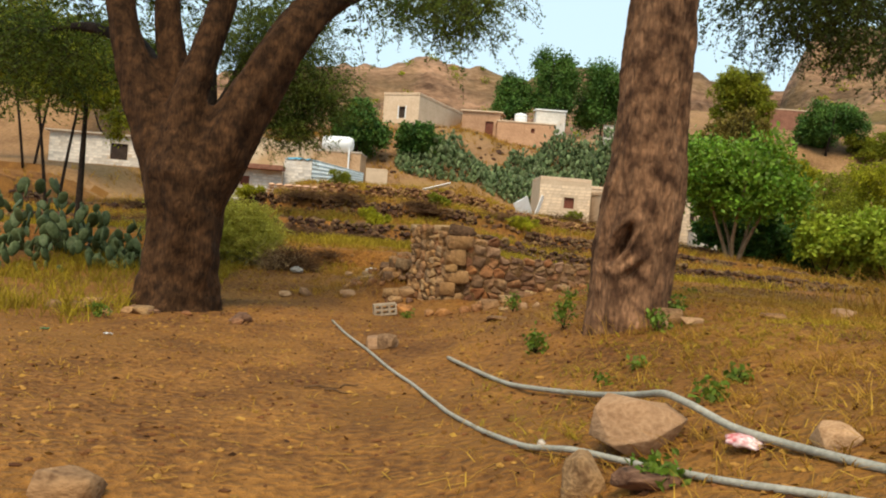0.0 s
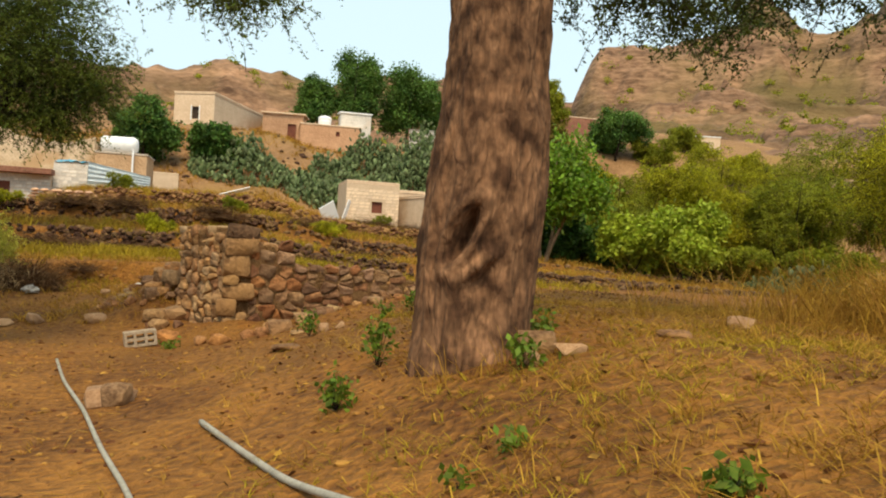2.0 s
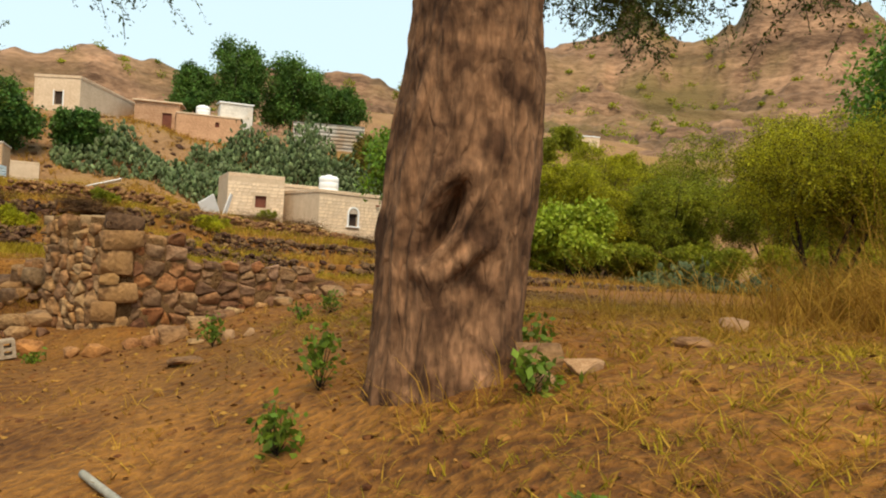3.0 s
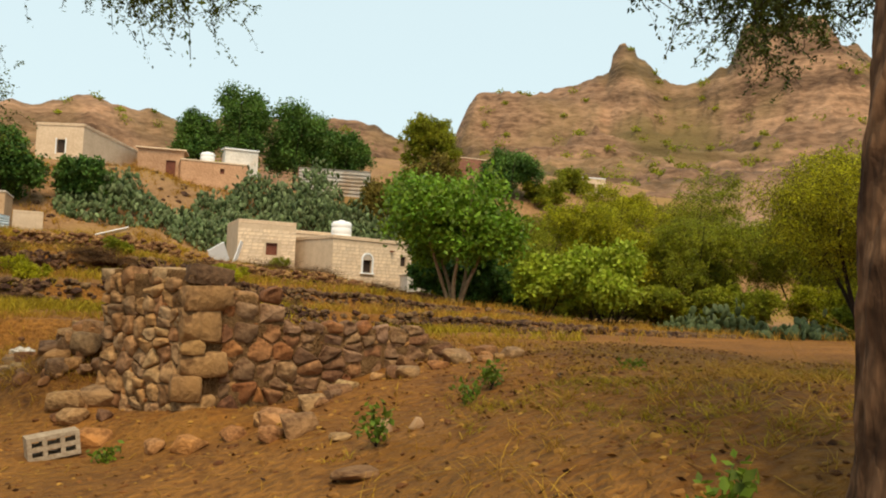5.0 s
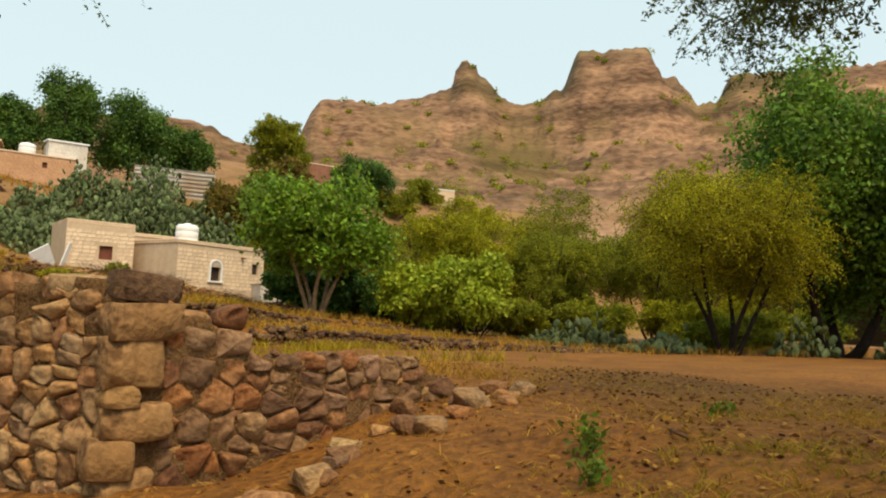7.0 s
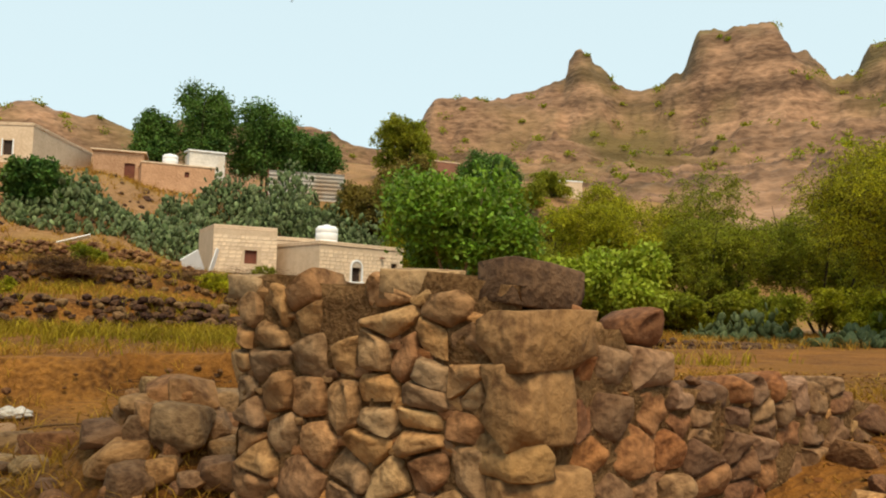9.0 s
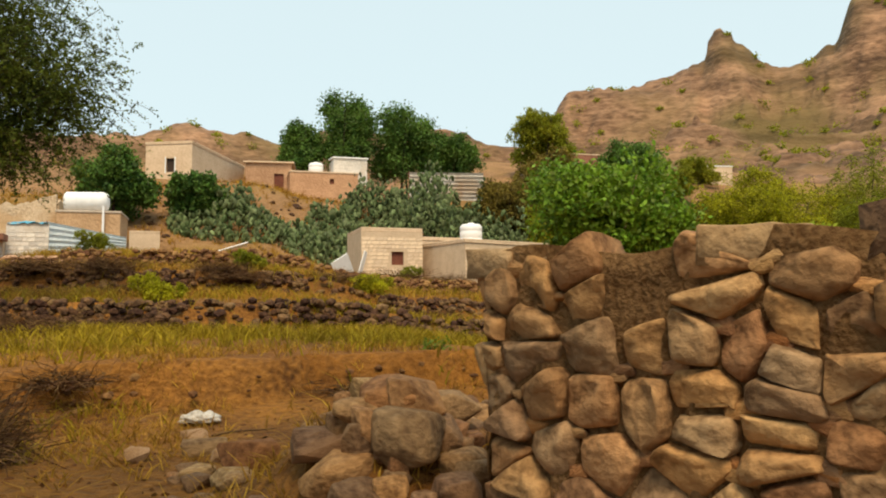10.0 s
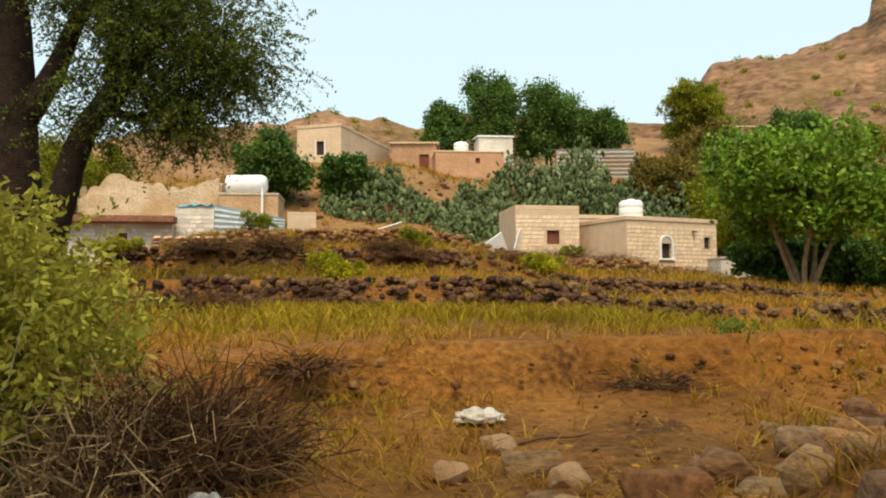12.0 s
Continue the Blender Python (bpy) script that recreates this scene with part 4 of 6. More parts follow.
def fitted_stone(poly, r, material, joint=0.006):
    """A field stone whose outline fills its place in the wall: rounded edges and a bulging, tilted face at -y."""
    P = np.array(poly)
    c = P.mean(0)
    size = np.linalg.norm(P - c, axis=1).mean()
    P = P + np.array([[r.uniform(-0.012, 0.012), r.uniform(-0.012, 0.012)] for _ in P])
    P = c + (P - c) * max(0.5, 1 - joint * r.uniform(0.6, 1.7) / size)
    for cut in (0.10, 0.27):
        Q = np.roll(P, -1, 0)
        P = np.stack([(1 - cut) * P + cut * Q, cut * P + (1 - cut) * Q], 1).reshape(-1, 2)
    n = len(P)
    ta, tb, out = r.uniform(-0.22, 0.22), r.uniform(-0.3, 0.15), r.uniform(-0.014, 0.03)
    ra, rb = r.uniform(0, 6.283), r.uniform(0.0, 0.55)
    V, ph = [], r.uniform(0, 50)
    flat = r.uniform(0.66, 0.82)
    for k, (sc, y) in enumerate(((0.75, 0.20), (0.99, 0.07), (1.0, 0.014), (0.965, -0.006), (0.90, -0.018), (flat, -0.026), (flat * 0.45, -0.03))):
        R = (P - c) * sc
        yy = y * (0.6 + size * 4.0) - out + (ta * R[:, 0] + tb * R[:, 1] + rb * np.maximum(0, math.cos(ra) * R[:, 0] + math.sin(ra) * R[:, 1] - 0.02)) * (1 if k > 1 else 0.3)
        for q, dy in zip(R, yy):
            w = noise.noise(Vector((q[0] * 9 + ph, q[1] * 9, k * 0.4))) * 0.03 + noise.noise(Vector((q[0] * 24, q[1] * 24 + ph, k * 0.8))) * 0.006
            V.append((q[0] * (1 + w), dy + w * (1.3 if k > 2 else 0), q[1] * (1 + w)))
    V.append((0, -0.031 * (0.6 + size * 4.0) - out, 0))
    F = [tuple(range(n))]
    for k in range(6):
        F += [(k * n + j, k * n + (j + 1) % n, (k + 1) * n + (j + 1) % n, (k + 1) * n + j)[::-1] for j in range(n)]
    F += [(6 * n + j, 6 * n + (j + 1) % n, 7 * n)[::-1] for j in range(n)]
    return c, mesh("stone", V, F, material, True)


def face(a, b, z0, top, seed, material, wide=(0.15, 0.34), high=(0.13, 0.24), keep=None, back=0.0):
    """One face of the wall from a to b (seen with a on the left), of stones fitted to each other."""
    r = random.Random(seed)
    run = b - a
    length, d = run.length, run.normalized()
    S, z = [], z0 - 0.05
    while z < 1.75:
        h = r.uniform(*high)
        s = r.uniform(-0.25, 0)
        while s < length + 0.2:
            w = r.uniform(*wide)
            if r.random() < 0.3 and h > 0.15:
                S += [(s + w * 0.5, z + h * 0.24), (s + w * 0.5 + r.uniform(-0.05, 0.05), z + h * 0.78)]
            else:
                S.append((s + w / 2, z + h * (0.5 + r.uniform(-0.15, 0.15))))
            s += w
        z += h
    S = np.array(S)
    turn = Euler((0, 0, math.atan2(d.y, d.x))).to_matrix().to_4x4()
    for i, p in enumerate(S):
        u = p[0] / length
        if not -0.02 < u < 1.02 or p[1] > top(u) - 0.05 + r.uniform(-0.05, 0.05) or p[1] < z0 - 0.02:
            continue
        if keep and not keep(u, p[1]):
            continue
        poly = [np.array(q) for q in ((0.0, z0 - 0.3), (length, z0 - 0.3), (length, 1.72), (0.0, 1.72))]
        for j, q in enumerate(S):
            if j != i and abs(q[0] - p[0]) < 0.75 and abs(q[1] - p[1]) < 0.6:
                poly = clip(poly, (p + q) / 2, q - p)
        poly = [np.array([q[0], min(q[1], top(u) + 0.05)]) for q in poly]
        if len(poly) < 3:
            continue
        c, me = fitted_stone(poly, r, material)
        o = a + d * float(c[0]) + Vector((-d.y, d.x, 0)) * back
        obj("stone", me, wall, at=WALL_INV @ Matrix.Translation((o.x, o.y, float(c[1]))) @ turn)
        # small stones wedged into the joints
        q = poly[r.randrange(len(poly))]
        if r.random() < 0.7 and 0.03 < q[0] / length < 0.97 and z0 < q[1] < top(q[0] / length) - 0.04:
            o = a + d * float(q[0]) + Vector((-d.y, d.x, 0)) * (back + 0.012)
            sw = r.uniform(0.05, 0.10)
            obj("chink_stone", STONES[r.randrange(14)], wall, at=WALL_INV @ Matrix.Translation((o.x, o.y, float(q[1]))) @ turn @ Euler((0, r.uniform(-0.6, 0.6), 0)).to_matrix().to_4x4() @ Matrix.Diagonal((sw * 1.3, 0.06, sw * 0.75, 1)))


def arm_top(u):
    s = u * 3.43
    return float(np.interp(s, [0, 0.62, 0.72, 1.2, 2.2, 2.9, 3.25, 3.45], [1.30, 1.28, 1.04, 1.0, 0.96, 0.84, 0.66, 0.5]))


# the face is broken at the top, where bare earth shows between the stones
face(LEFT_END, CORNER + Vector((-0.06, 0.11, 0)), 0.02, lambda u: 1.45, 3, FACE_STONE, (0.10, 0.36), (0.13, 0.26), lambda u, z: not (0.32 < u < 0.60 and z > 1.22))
face(CORNER + Vector((0.28, 0.055, 0)), ARM_END, 0.10, arm_top, 5, SHADED_ARM_STONE, (0.11, 0.36), (0.12, 0.22), back=0.02)
face(LEFT_END + Vector((0.52, 0.29, 0)), LEFT_END, 0.02, lambda u: 1.25 + 0.2 * u, 8, FACE_STONE, (0.18, 0.32), back=0.02)


def block_stone(seed, material, sx, sy, sz):
    """A rough split block: blunt corners, uneven sides, a few broken facets."""
    r = random.Random(seed)
    bm = bmesh.new()
    bmesh.ops.create_cube(bm, size=1.0)
    for _ in range(5):
        d = Vector((r.choice((-1, 1)) * r.uniform(0.4, 1), r.choice((-1, 1)) * r.uniform(0.4, 1), r.choice((-1, 1)) * r.uniform(0.3, 1))).normalized()
        far = max(v.co.dot(d) for v in bm.verts)
        cut = bmesh.ops.bisect_plane(bm, geom=bm.verts[:] + bm.edges[:] + bm.faces[:], plane_co=d * far * r.uniform(0.72, 0.9), plane_no=d, clear_outer=True)
        bmesh.ops.contextual_create(bm, geom=[e for e in cut["geom_cut"] if isinstance(e, bmesh.types.BMEdge)])
    bmesh.ops.bevel(bm, geom=bm.edges[:], offset=0.06, segments=1, affect="EDGES", clamp_overlap=True)
    bmesh.ops.triangulate(bm, faces=bm.faces[:])
    bmesh.ops.subdivide_edges(bm, edges=[e for e in bm.edges if e.calc_length() > 0.28], cuts=1)
    bmesh.ops.triangulate(bm, faces=bm.faces[:])
    off = Vector((seed * 3.7, 0, 0))
    for v in bm.verts:
        k = 1 + 0.16 * noise.noise(v.co * 2.0 + off) + 0.08 * noise.noise(v.co * 5 + off)
        v.co = Vector((v.co.x * k * sx, v.co.y * k * sy, v.co.z * k * sz))
    me = bpy.data.meshes.new("quoin")
    bm.to_mesh(me)
    bm.free()
    me.materials.append(material)
    me.polygons.foreach_set("use_smooth", [True] * len(me.polygons))
    return me


QUOIN_STONE = mat("quoin_stone", (0.36, 0.30, 0.27), (1.05, 1.0, 0.95), 5, 0.93, 0.4, spread=0.14, per_object=True, fine=4, c3=(0.80, 0.72, 0.60), kinds=((0.38, 0.235, 0.108), (0.33, 0.195, 0.088), (0.43, 0.27, 0.12)))
# large corner stones, laid along the two faces by turns
rq = random.Random(9)
for k, (z0, z1, on_face, on_arm) in enumerate(((-0.02, 0.25, 0.2, 0.30), (0.24, 0.45, 0.34, 0.24), (0.45, 0.66, 0.13, 0.38), (0.66, 0.80, 0.26, 0.20), (0.79, 1.07, 0.16, 0.32), (1.08, 1.29, 0.20, 0.42))):
    c = CORNER + Vector((-0.484, 0.875, 0)) * (on_face / 2 - 0.05) + Vector((0.98, 0.2, 0)) * (on_arm / 2 - 0.05 + rq.uniform(-0.03, 0.03))
    obj("quoin", block_stone(k + 1, QUOIN_STONE, on_arm * 1.1, on_face + 0.06, (z1 - z0) * 1.12), wall, at=WALL_INV @ Matrix.Translation((c.x, c.y, (z0 + z1) / 2)) @ Euler((rq.uniform(-0.06, 0.06), rq.uniform(-0.06, 0.06), radians(11 + rq.uniform(-12, 12)))).to_matrix().to_4x4())
cap_mesh = block_stone(12, mat("cap_stone", (0.055, 0.029, 0.016), (0.15, 0.085, 0.045), 5, 0.9, 0.5), 0.42, 0.22, 0.19)
cap = obj("cap_stone", cap_mesh, wall, "broad dark cap stone", at=WALL_INV @ pose(0.20, 14.24, 1.385, -4, 6, 11))
for x, y, z, sx, sy, sz, rz in ((-0.13, 14.62, 1.40, 0.30, 0.24, 0.13, -50), (-0.66, 15.52, 1.39, 0.22, 0.2, 0.12, -60), (-0.48, 15.28, 1.36, 0.16, 0.2, 0.16, -40), (0.55, 14.45, 1.18, 0.26, 0.22, 0.16, 20), (0.2, 14.8, 1.38, 0.2, 0.2, 0.1, 10)):
    obj("stone", block_stone(int(x * 100) + 200, FACE_STONE, sx, sy, sz), wall, at=WALL_INV @ pose(x, y, z, 4, 3, rz))

# earth packed behind the stones
bmf = bmesh.new()
bmesh.ops.create_grid(bmf, x_segments=26, y_segments=26, size=1.0)
for v in bmf.verts:
    u, w = (v.co.x + 1) / 2, (v.co.y + 1) / 2
    left, right = LEFT_END.lerp(Vector((0.5, 16.6, 0)), u), CORNER.lerp(ARM_END, u)
    p = right.lerp(left, w)
    edge = min(min(u, 1 - u), min(w, 1 - w))
    inside = float(sstep(0.02, 0.16, edge))
    hh = 1.36 - 0.98 * float(sstep(0.12, 0.45, u)) + 0.06 * math.sin(3.1 * w) + 0.05 * wav(p.x, p.y, 5.0, 1)
    p = p + Vector((0.16, 0.26, 0))
    v.co = Vector((p.x, p.y, hz(p.x, p.y) - 0.05 + inside * max(0.1, hh - hz(p.x, p.y)))) - wall.location
part("earth_fill", bmf, EARTH, wall, "packed brown earth behind the stones", True)

# earth core showing in the joints
MUD = mat("wall_mud", (0.15, 0.075, 0.028), (0.36, 0.21, 0.095), 6, 0.95, 0.6, fine=7)
for a, b, tops, n3 in ((LEFT_END, CORNER, lambda u: 1.42 + 0.03 * math.sin(11 * u), Vector((0.875, 0.484, 0))), (CORNER, ARM_END, lambda u: arm_top(u) - 0.06, Vector((-0.2, 0.98, 0))), (LEFT_END + Vector((0.5, 0.28, 0)), LEFT_END, lambda u: 1.3, Vector((0.484, -0.875, 0)))):
    bmc = bmesh.new()
    q0, q1 = a + n3 * 0.006, b + n3 * 0.006
    rows = []
    for k in range(41):
        u = k / 40
        p = q0.lerp(q1, u)
        zt = tops(u)
        rows.append([bmc.verts.new(Vector((p.x, p.y, 0)) + n3 * (0.022 * float(vnoise(k * 0.7, m * 1.0, 0.8, 2)) + 0.02 * float(vnoise(k * 1.9, m * 2.3, 0.8, 5))) + Vector((0, 0, -0.35 + (zt + 0.35) * m / 20)) - wall.location) for m in range(21)] + [bmc.verts.new(Vector((p.x, p.y, zt)) + n3 * 0.3 - wall.location)])
    for r0, r1 in zip(rows, rows[1:]):
        for m in range(21):
            bmc.faces.new((r0[m], r1[m], r1[m + 1], r0[m + 1]))
    bmesh.ops.solidify(bmc, geom=bmc.faces[:], thickness=0.02)
    part("earth_core", bmc, MUD, wall, "packed earth between the stones", True)

# fallen stones round the wall
rs = random.Random(11)
fallen = []
for k in range(170):
    t = rs.random() ** 1.3
    lat = rs.gauss(0, 0.42)
    x, y = -0.75 + 1.2 * t + lat, 15.9 + 3.3 * t + rs.gauss(0, 0.25)
    s = rs.choice((rs.uniform(0.07, 0.15), rs.uniform(0.13, 0.24), rs.uniform(0.2, 0.33)))
    heap = 0.30 * math.exp(-lat * lat / 0.12) * (1 - 0.65 * t) * rs.random()
    if not (x > -0.7 and y < 15.9) and math.hypot(x + 2.8, y - 14.45) > 1.3:
        rock(x, y, s * rs.uniform(0.9, 1.4), s, s * rs.uniform(0.6, 1.0), "fallen brown field stone beside the ruined wall", rs.uniform(0, 360), k, 0.3, group="fallen stones", z=hz(x, y) + 0.5 * heap)
for k in range(34):
    x, y = rs.uniform(-2.15, -0.8), rs.uniform(16.4, 18.3)
    s = rs.uniform(0.07, 0.25)
    rock(x, y, s * rs.uniform(0.9, 1.4), s, s * rs.uniform(0.55, 0.85), "fallen brown field stone beside the ruined wall", rs.uniform(0, 360), k, 0.25, group="fallen stones")
for k in range(26):
    t = rs.random()
    x, y = 0.3 + 3.2 * t + rs.gauss(0, 0.15), 13.35 + 0.9 * t + rs.gauss(0, 0.2)
    s = rs.uniform(0.08, 0.26)
    rock(x, y, s * 1.3, s, s * 0.75, "small fallen stone at the foot of the wall", rs.uniform(0, 360), k, 0.25, group="fallen stones")
for k in range(22):
    x, y = rs.uniform(-2.6, -0.6), rs.uniform(13.9, 15.4)
    if x > -1.1:
        s = rs.uniform(0.12, 0.34)
        rock(x, y, s * 1.3, s, s * 0.75, "fallen brown field stone beside the path", rs.uniform(0, 360), k, 0.2, group="fallen stones")
for k in range(16):
    x, y = -3.6 + rs.uniform(0, 1.8), 13.2 + rs.uniform(0, 2.6)
    if (x < -3.0 or y > 15.4) and math.hypot(x + 2.8, y - 14.45) > 1.1:
        s = rs.uniform(0.15, 0.4)
        rock(x, y, s * 1.3, s, s * 0.7, "pale stone edging the path", rs.uniform(0, 360), k, 0.25, group="path stones")

for k in range(26):
    x, y = rs.uniform(-5.6, -2.7), rs.uniform(11.0, 12.0)
    s = rs.uniform(0.1, 0.26)
    if math.hypot(x + 4.15, y - 12.3) > 0.85:
        rock(x, y, s * 1.3, s, s * 0.7, "small brown stone at the forked acacia's foot", rs.uniform(0, 360), k, 0.3, group="path stones")
rock(1.17, 4.18, 0.42, 0.36, 0.34, "pale orange boulder with a hose lying over it", 35, 2)
rock(0.86, 3.82, 0.20, 0.2, 0.24, "dark grey stone under the hose", 50, 5)
rock(1.1, 3.62, 0.34, 0.22, 0.12, "flat brown slab beside the hose", 15, 3)
rock(0.78, 10.9, 0.3, 0.22, 0.08, "flat brown slab on the bank", 15, 3)
rock(0.70, 12.35, 0.30, 0.26, 0.22, "brown angular stone in front of the wall", 30, 9)
rock(0.55, 12.45, 0.22, 0.2, 0.15, "brown stone in front of the wall", 80, 11)
rock(-0.24, 13.36, 0.16, 0.15, 0.15, "round brown stone in front of the wall", 10, 6)
rock(0.92, 11.8, 0.16, 0.1, 0.06, "flat brown stone on the earth", 10, 12)
rock(-2.37, 18.55, 0.17, 0.15, 0.14, "white stone on the trodden earth", 20, 2)
rock(-1.92, 18.72, 0.34, 0.2, 0.16, "dark brown stone on the trodden earth", 5, 9)
rock(-1.74, 18.5, 0.26, 0.18, 0.13, "pale brown stone on the trodden earth", 40, 5)
rock(-1.08, 18.4, 0.26, 0.2, 0.15, "brown stone on the trodden earth", 70, 8)
rock(-1.62, 17.5, 0.34, 0.26, 0.32, "large brown stone beside the fallen heap", 25, 10)
rock(-2.0, 19.2, 0.2, 0.18, 0.12, "pale stone on the trodden earth", 25, 13)
rock(-0.68, 9.9, 0.42, 0.3, 0.2, "flat pale stone beside the path", 10, 1)
rock(-0.62, 9.8, 0.26, 0.22, 0.24, "reddish stone beside the path", 70, 6)
rock(1.86, 3.55, 0.17, 0.15, 0.14, "small pale stone in the grass", 0, 7)
rock(-1.75, 4.15, 0.36, 0.3, 0.2, "brown stone at the path's edge", 0, 8)
rock(2.18, 7.5, 0.24, 0.18, 0.2, "brown stone at the acacia's foot", 0, 9)
rock(2.36, 7.35, 0.19, 0.13, 0.08, "flat pale stone at the acacia's foot", 20, 10)
rock(2.1, 7.25, 0.16, 0.12, 0.1, "pale stone at the acacia's foot", 40, 11)
rock(4.3, 8.5, 0.3, 0.18, 0.13, "white stone in the dry grass", 40, 12)
rock(3.2, 7.6, 0.24, 0.14, 0.06, "flat stone on the bank", 10, 13)
rock(1.36, 11.5, 0.1, 0.08, 0.1, "pale fallen stone in front of the wall", 10, 4)
rock(1.2, 11.7, 0.12, 0.1, 0.12, "white pebble in front of the wall", 10, 5)

# terrace walls: dark rubble along the steps of the slope
def terrace_wall(y0, x0, x1, hgt, n, wob, lab, smin=0.2, smax=0.5, material=None):
    X = rng.uniform(x0, x1, n)
    X = X[rng.uniform(0, 1, n) < 0.2 + 0.8 * sstep(-0.35, 0.15, vnoise(X, 0 * X + y0, 0.45, 3))]
    n = len(X)
    up = rng.uniform(0, 1, n)
    Y = y0 - wob * 1.2 * wav(X, y0 * 0.2, 0.21, 2) + up * 0.5 - 0.25 + rng.normal(size=n) * 0.12
    Z = height(X, np.full(n, y0 - 1.2)) + up * hgt * terrace(X)
    Z = np.maximum(Z, height(X, Y) - 0.05) - 0.04
    rubble("terrace_wall", np.stack([X, Y, Z], 1), rng.uniform(smin, smax, n), material or STONE_MIX, lab, "terrace wall")


terrace_wall(33.1, -24, 24, 0.85, 3400, 1.0, "rough dark rubble wall of a field terrace", 0.08, 0.32)
terrace_wall(42.1, -24, 22, 1.05, 2600, 1.0, "rough brown rubble wall of an upper terrace", 0.09, 0.36)
terrace_wall(49.7, -9, 21, 1.0, 2400, 0.4, "reddish rubble bank below the houses", 0.1, 0.36, mat("red_rubble", (0.085, 0.036, 0.016), (0.27, 0.13, 0.055), 2.5, 0.95, 0.4, spread=0.45))
terrace_wall(20.95, -6.5, 2.5, 0.42, 520, 0.0, "stones in the broken earth bank below the terrace", 0.025, 0.12, mat("bank_stone", (0.07, 0.03, 0.012), (0.24, 0.115, 0.045), 3, 0.95, 0.3, spread=0.4))
terrace_wall(40.5, 10, 44, 0.25, 300, 0.0, "low rubble line at the field's far edge", 0.15, 0.35)

# ---- houses ----
def block_wall(parent, x0, x1, z0, z1, y, holes, material, bh=0.24, bw=0.48, pieces=True, inset=0.008):
    """Rows of blocks on a wall that faces -y in its own space; holes are (x0, x1, z0, z1)."""
    V, n = [], 0
    z, row = z0, 0
    me = {}
    while z < z1 - 0.05:
        h = min(bh, z1 - z)
        x = x0
        while x < x1 - 0.02:
            step = bw * rng.choice((0.55, 0.75, 0.9, 1.1))
            a, b = x, (x1 if x + step > x1 - 0.12 else x + step)
            c, d = z + 0.014 + rng.uniform(0, 0.012), z + h - 0.014 - rng.uniform(0, 0.012)
            if not any(a < h1 and b > h0 and z < k1 and z + h > k0 for h0, h1, k0, k1 in holes):
                V.append((a + 0.015, b - 0.015, c, d))
            x = b
        z += bh
        row += 1
    for a, b, c, d in V:
        key = (round(b - a, 2), round(d - c, 2))
        if key not in me:
            bm = box(bmesh.new(), -(b - a) / 2, (b - a) / 2, -inset, inset, -(d - c) / 2, (d - c) / 2, 0.012)
            m = bpy.data.meshes.new("block")
            bm.to_mesh(m)
            bm.free()
            m.materials.append(material)
            me[key] = m
        obj("block", me[key], parent, at=Matrix.Translation(((a + b) / 2, y - inset * 0.5, (c + d) / 2)))


def walls_with_holes(x0, x1, y0, y1, z0, z1, holes, t=0.25):
    """Front wall with openings cut through, side and back walls, a floor slab's edge."""
    bm = bmesh.new()
    xs = sorted({x0, x1, *[h[0] for h in holes], *[h[1] for h in holes]})
    zs = sorted({z0, z1, *[h[2] for h in holes], *[h[3] for h in holes]})
    for a, b in zip(xs, xs[1:]):
        for c, d in zip(zs, zs[1:]):
            if not any(h[0] <= a and b <= h[1] and h[2] <= c and d <= h[3] for h in holes):
                box(bm, a, b, y0, y0 + t, c, d)
    box(bm, x0, x0 + t, y0 + t, y1, z0, z1)
    box(bm, x1 - t, x1, y0 + t, y1, z0, z1)
    box(bm, x0 + t, x1 - t, y1 - t, y1, z0, z1)
    bmesh.ops.remove_doubles(bm, verts=bm.verts, dist=0.0005)
    return bm


def house(name, x, y, z, rz, w, d, h, label, holes=(), wall_m=None, blocks=None, roof_m=None, parapet=0.0, side_blocks=False, roof_over=0.06, slope=0.0, category="house", shutter=None):
    top = root(name, x, y, z, label, category)
    top.rotation_euler[2] = radians(rz)
    bm = walls_with_holes(0, w, 0, d, -0.8, h, list(holes))
    shell = part("wall", bm, wall_m or MORTAR, top)
    if blocks:
        block_wall(shell, 0, w, 0.0, h - 0.28, -0.004, holes, blocks)
        if side_blocks:
            side = part("side_wall", box(bmesh.new(), -0.03, -0.004, 0.0, d, -0.6, h), wall_m or MORTAR, top)
    rb = bmesh.new()
    box(rb, -roof_over, w + roof_over, -roof_over, d + roof_over, h, h + 0.14, 0.02)
    if parapet:
        for a in ((-roof_over, w + roof_over, -roof_over, 0.14), (-roof_over, w + roof_over, d - 0.14, d + roof_over), (-roof_over, 0.14, 0.14, d - 0.14), (w - 0.14, w + roof_over, 0.14, d - 0.14)):
            box(rb, *a, h + 0.14, h + 0.14 + parapet, 0.02)
    if slope:
        for v in rb.verts:
            v.co.z += slope * (v.co.y / d)
    part("roof", rb, roof_m or PLASTER, top)
    # DARK panels put the unlit room's dark into a colour; REDWOOD ones are shutters
    for a, b, c, e in holes:
        part("window" if c > 0.3 else "doorway", box(bmesh.new(), a, b, 0.16, 0.2, c, e), shutter or (REDWOOD if b - a < 1.0 else DARK), top, "dark brown panel set back in the wall")
    return top


hut = house("block_hut", 6.05, 60.6, 2.75, 3, 4.0, 4.5, 3.45, "small square hut of cream stone blocks with one window", [(1.95, 2.75, 1.35, 2.2)], MORTAR, BLOCK, PLASTER, 0.12, roof_over=0.0)
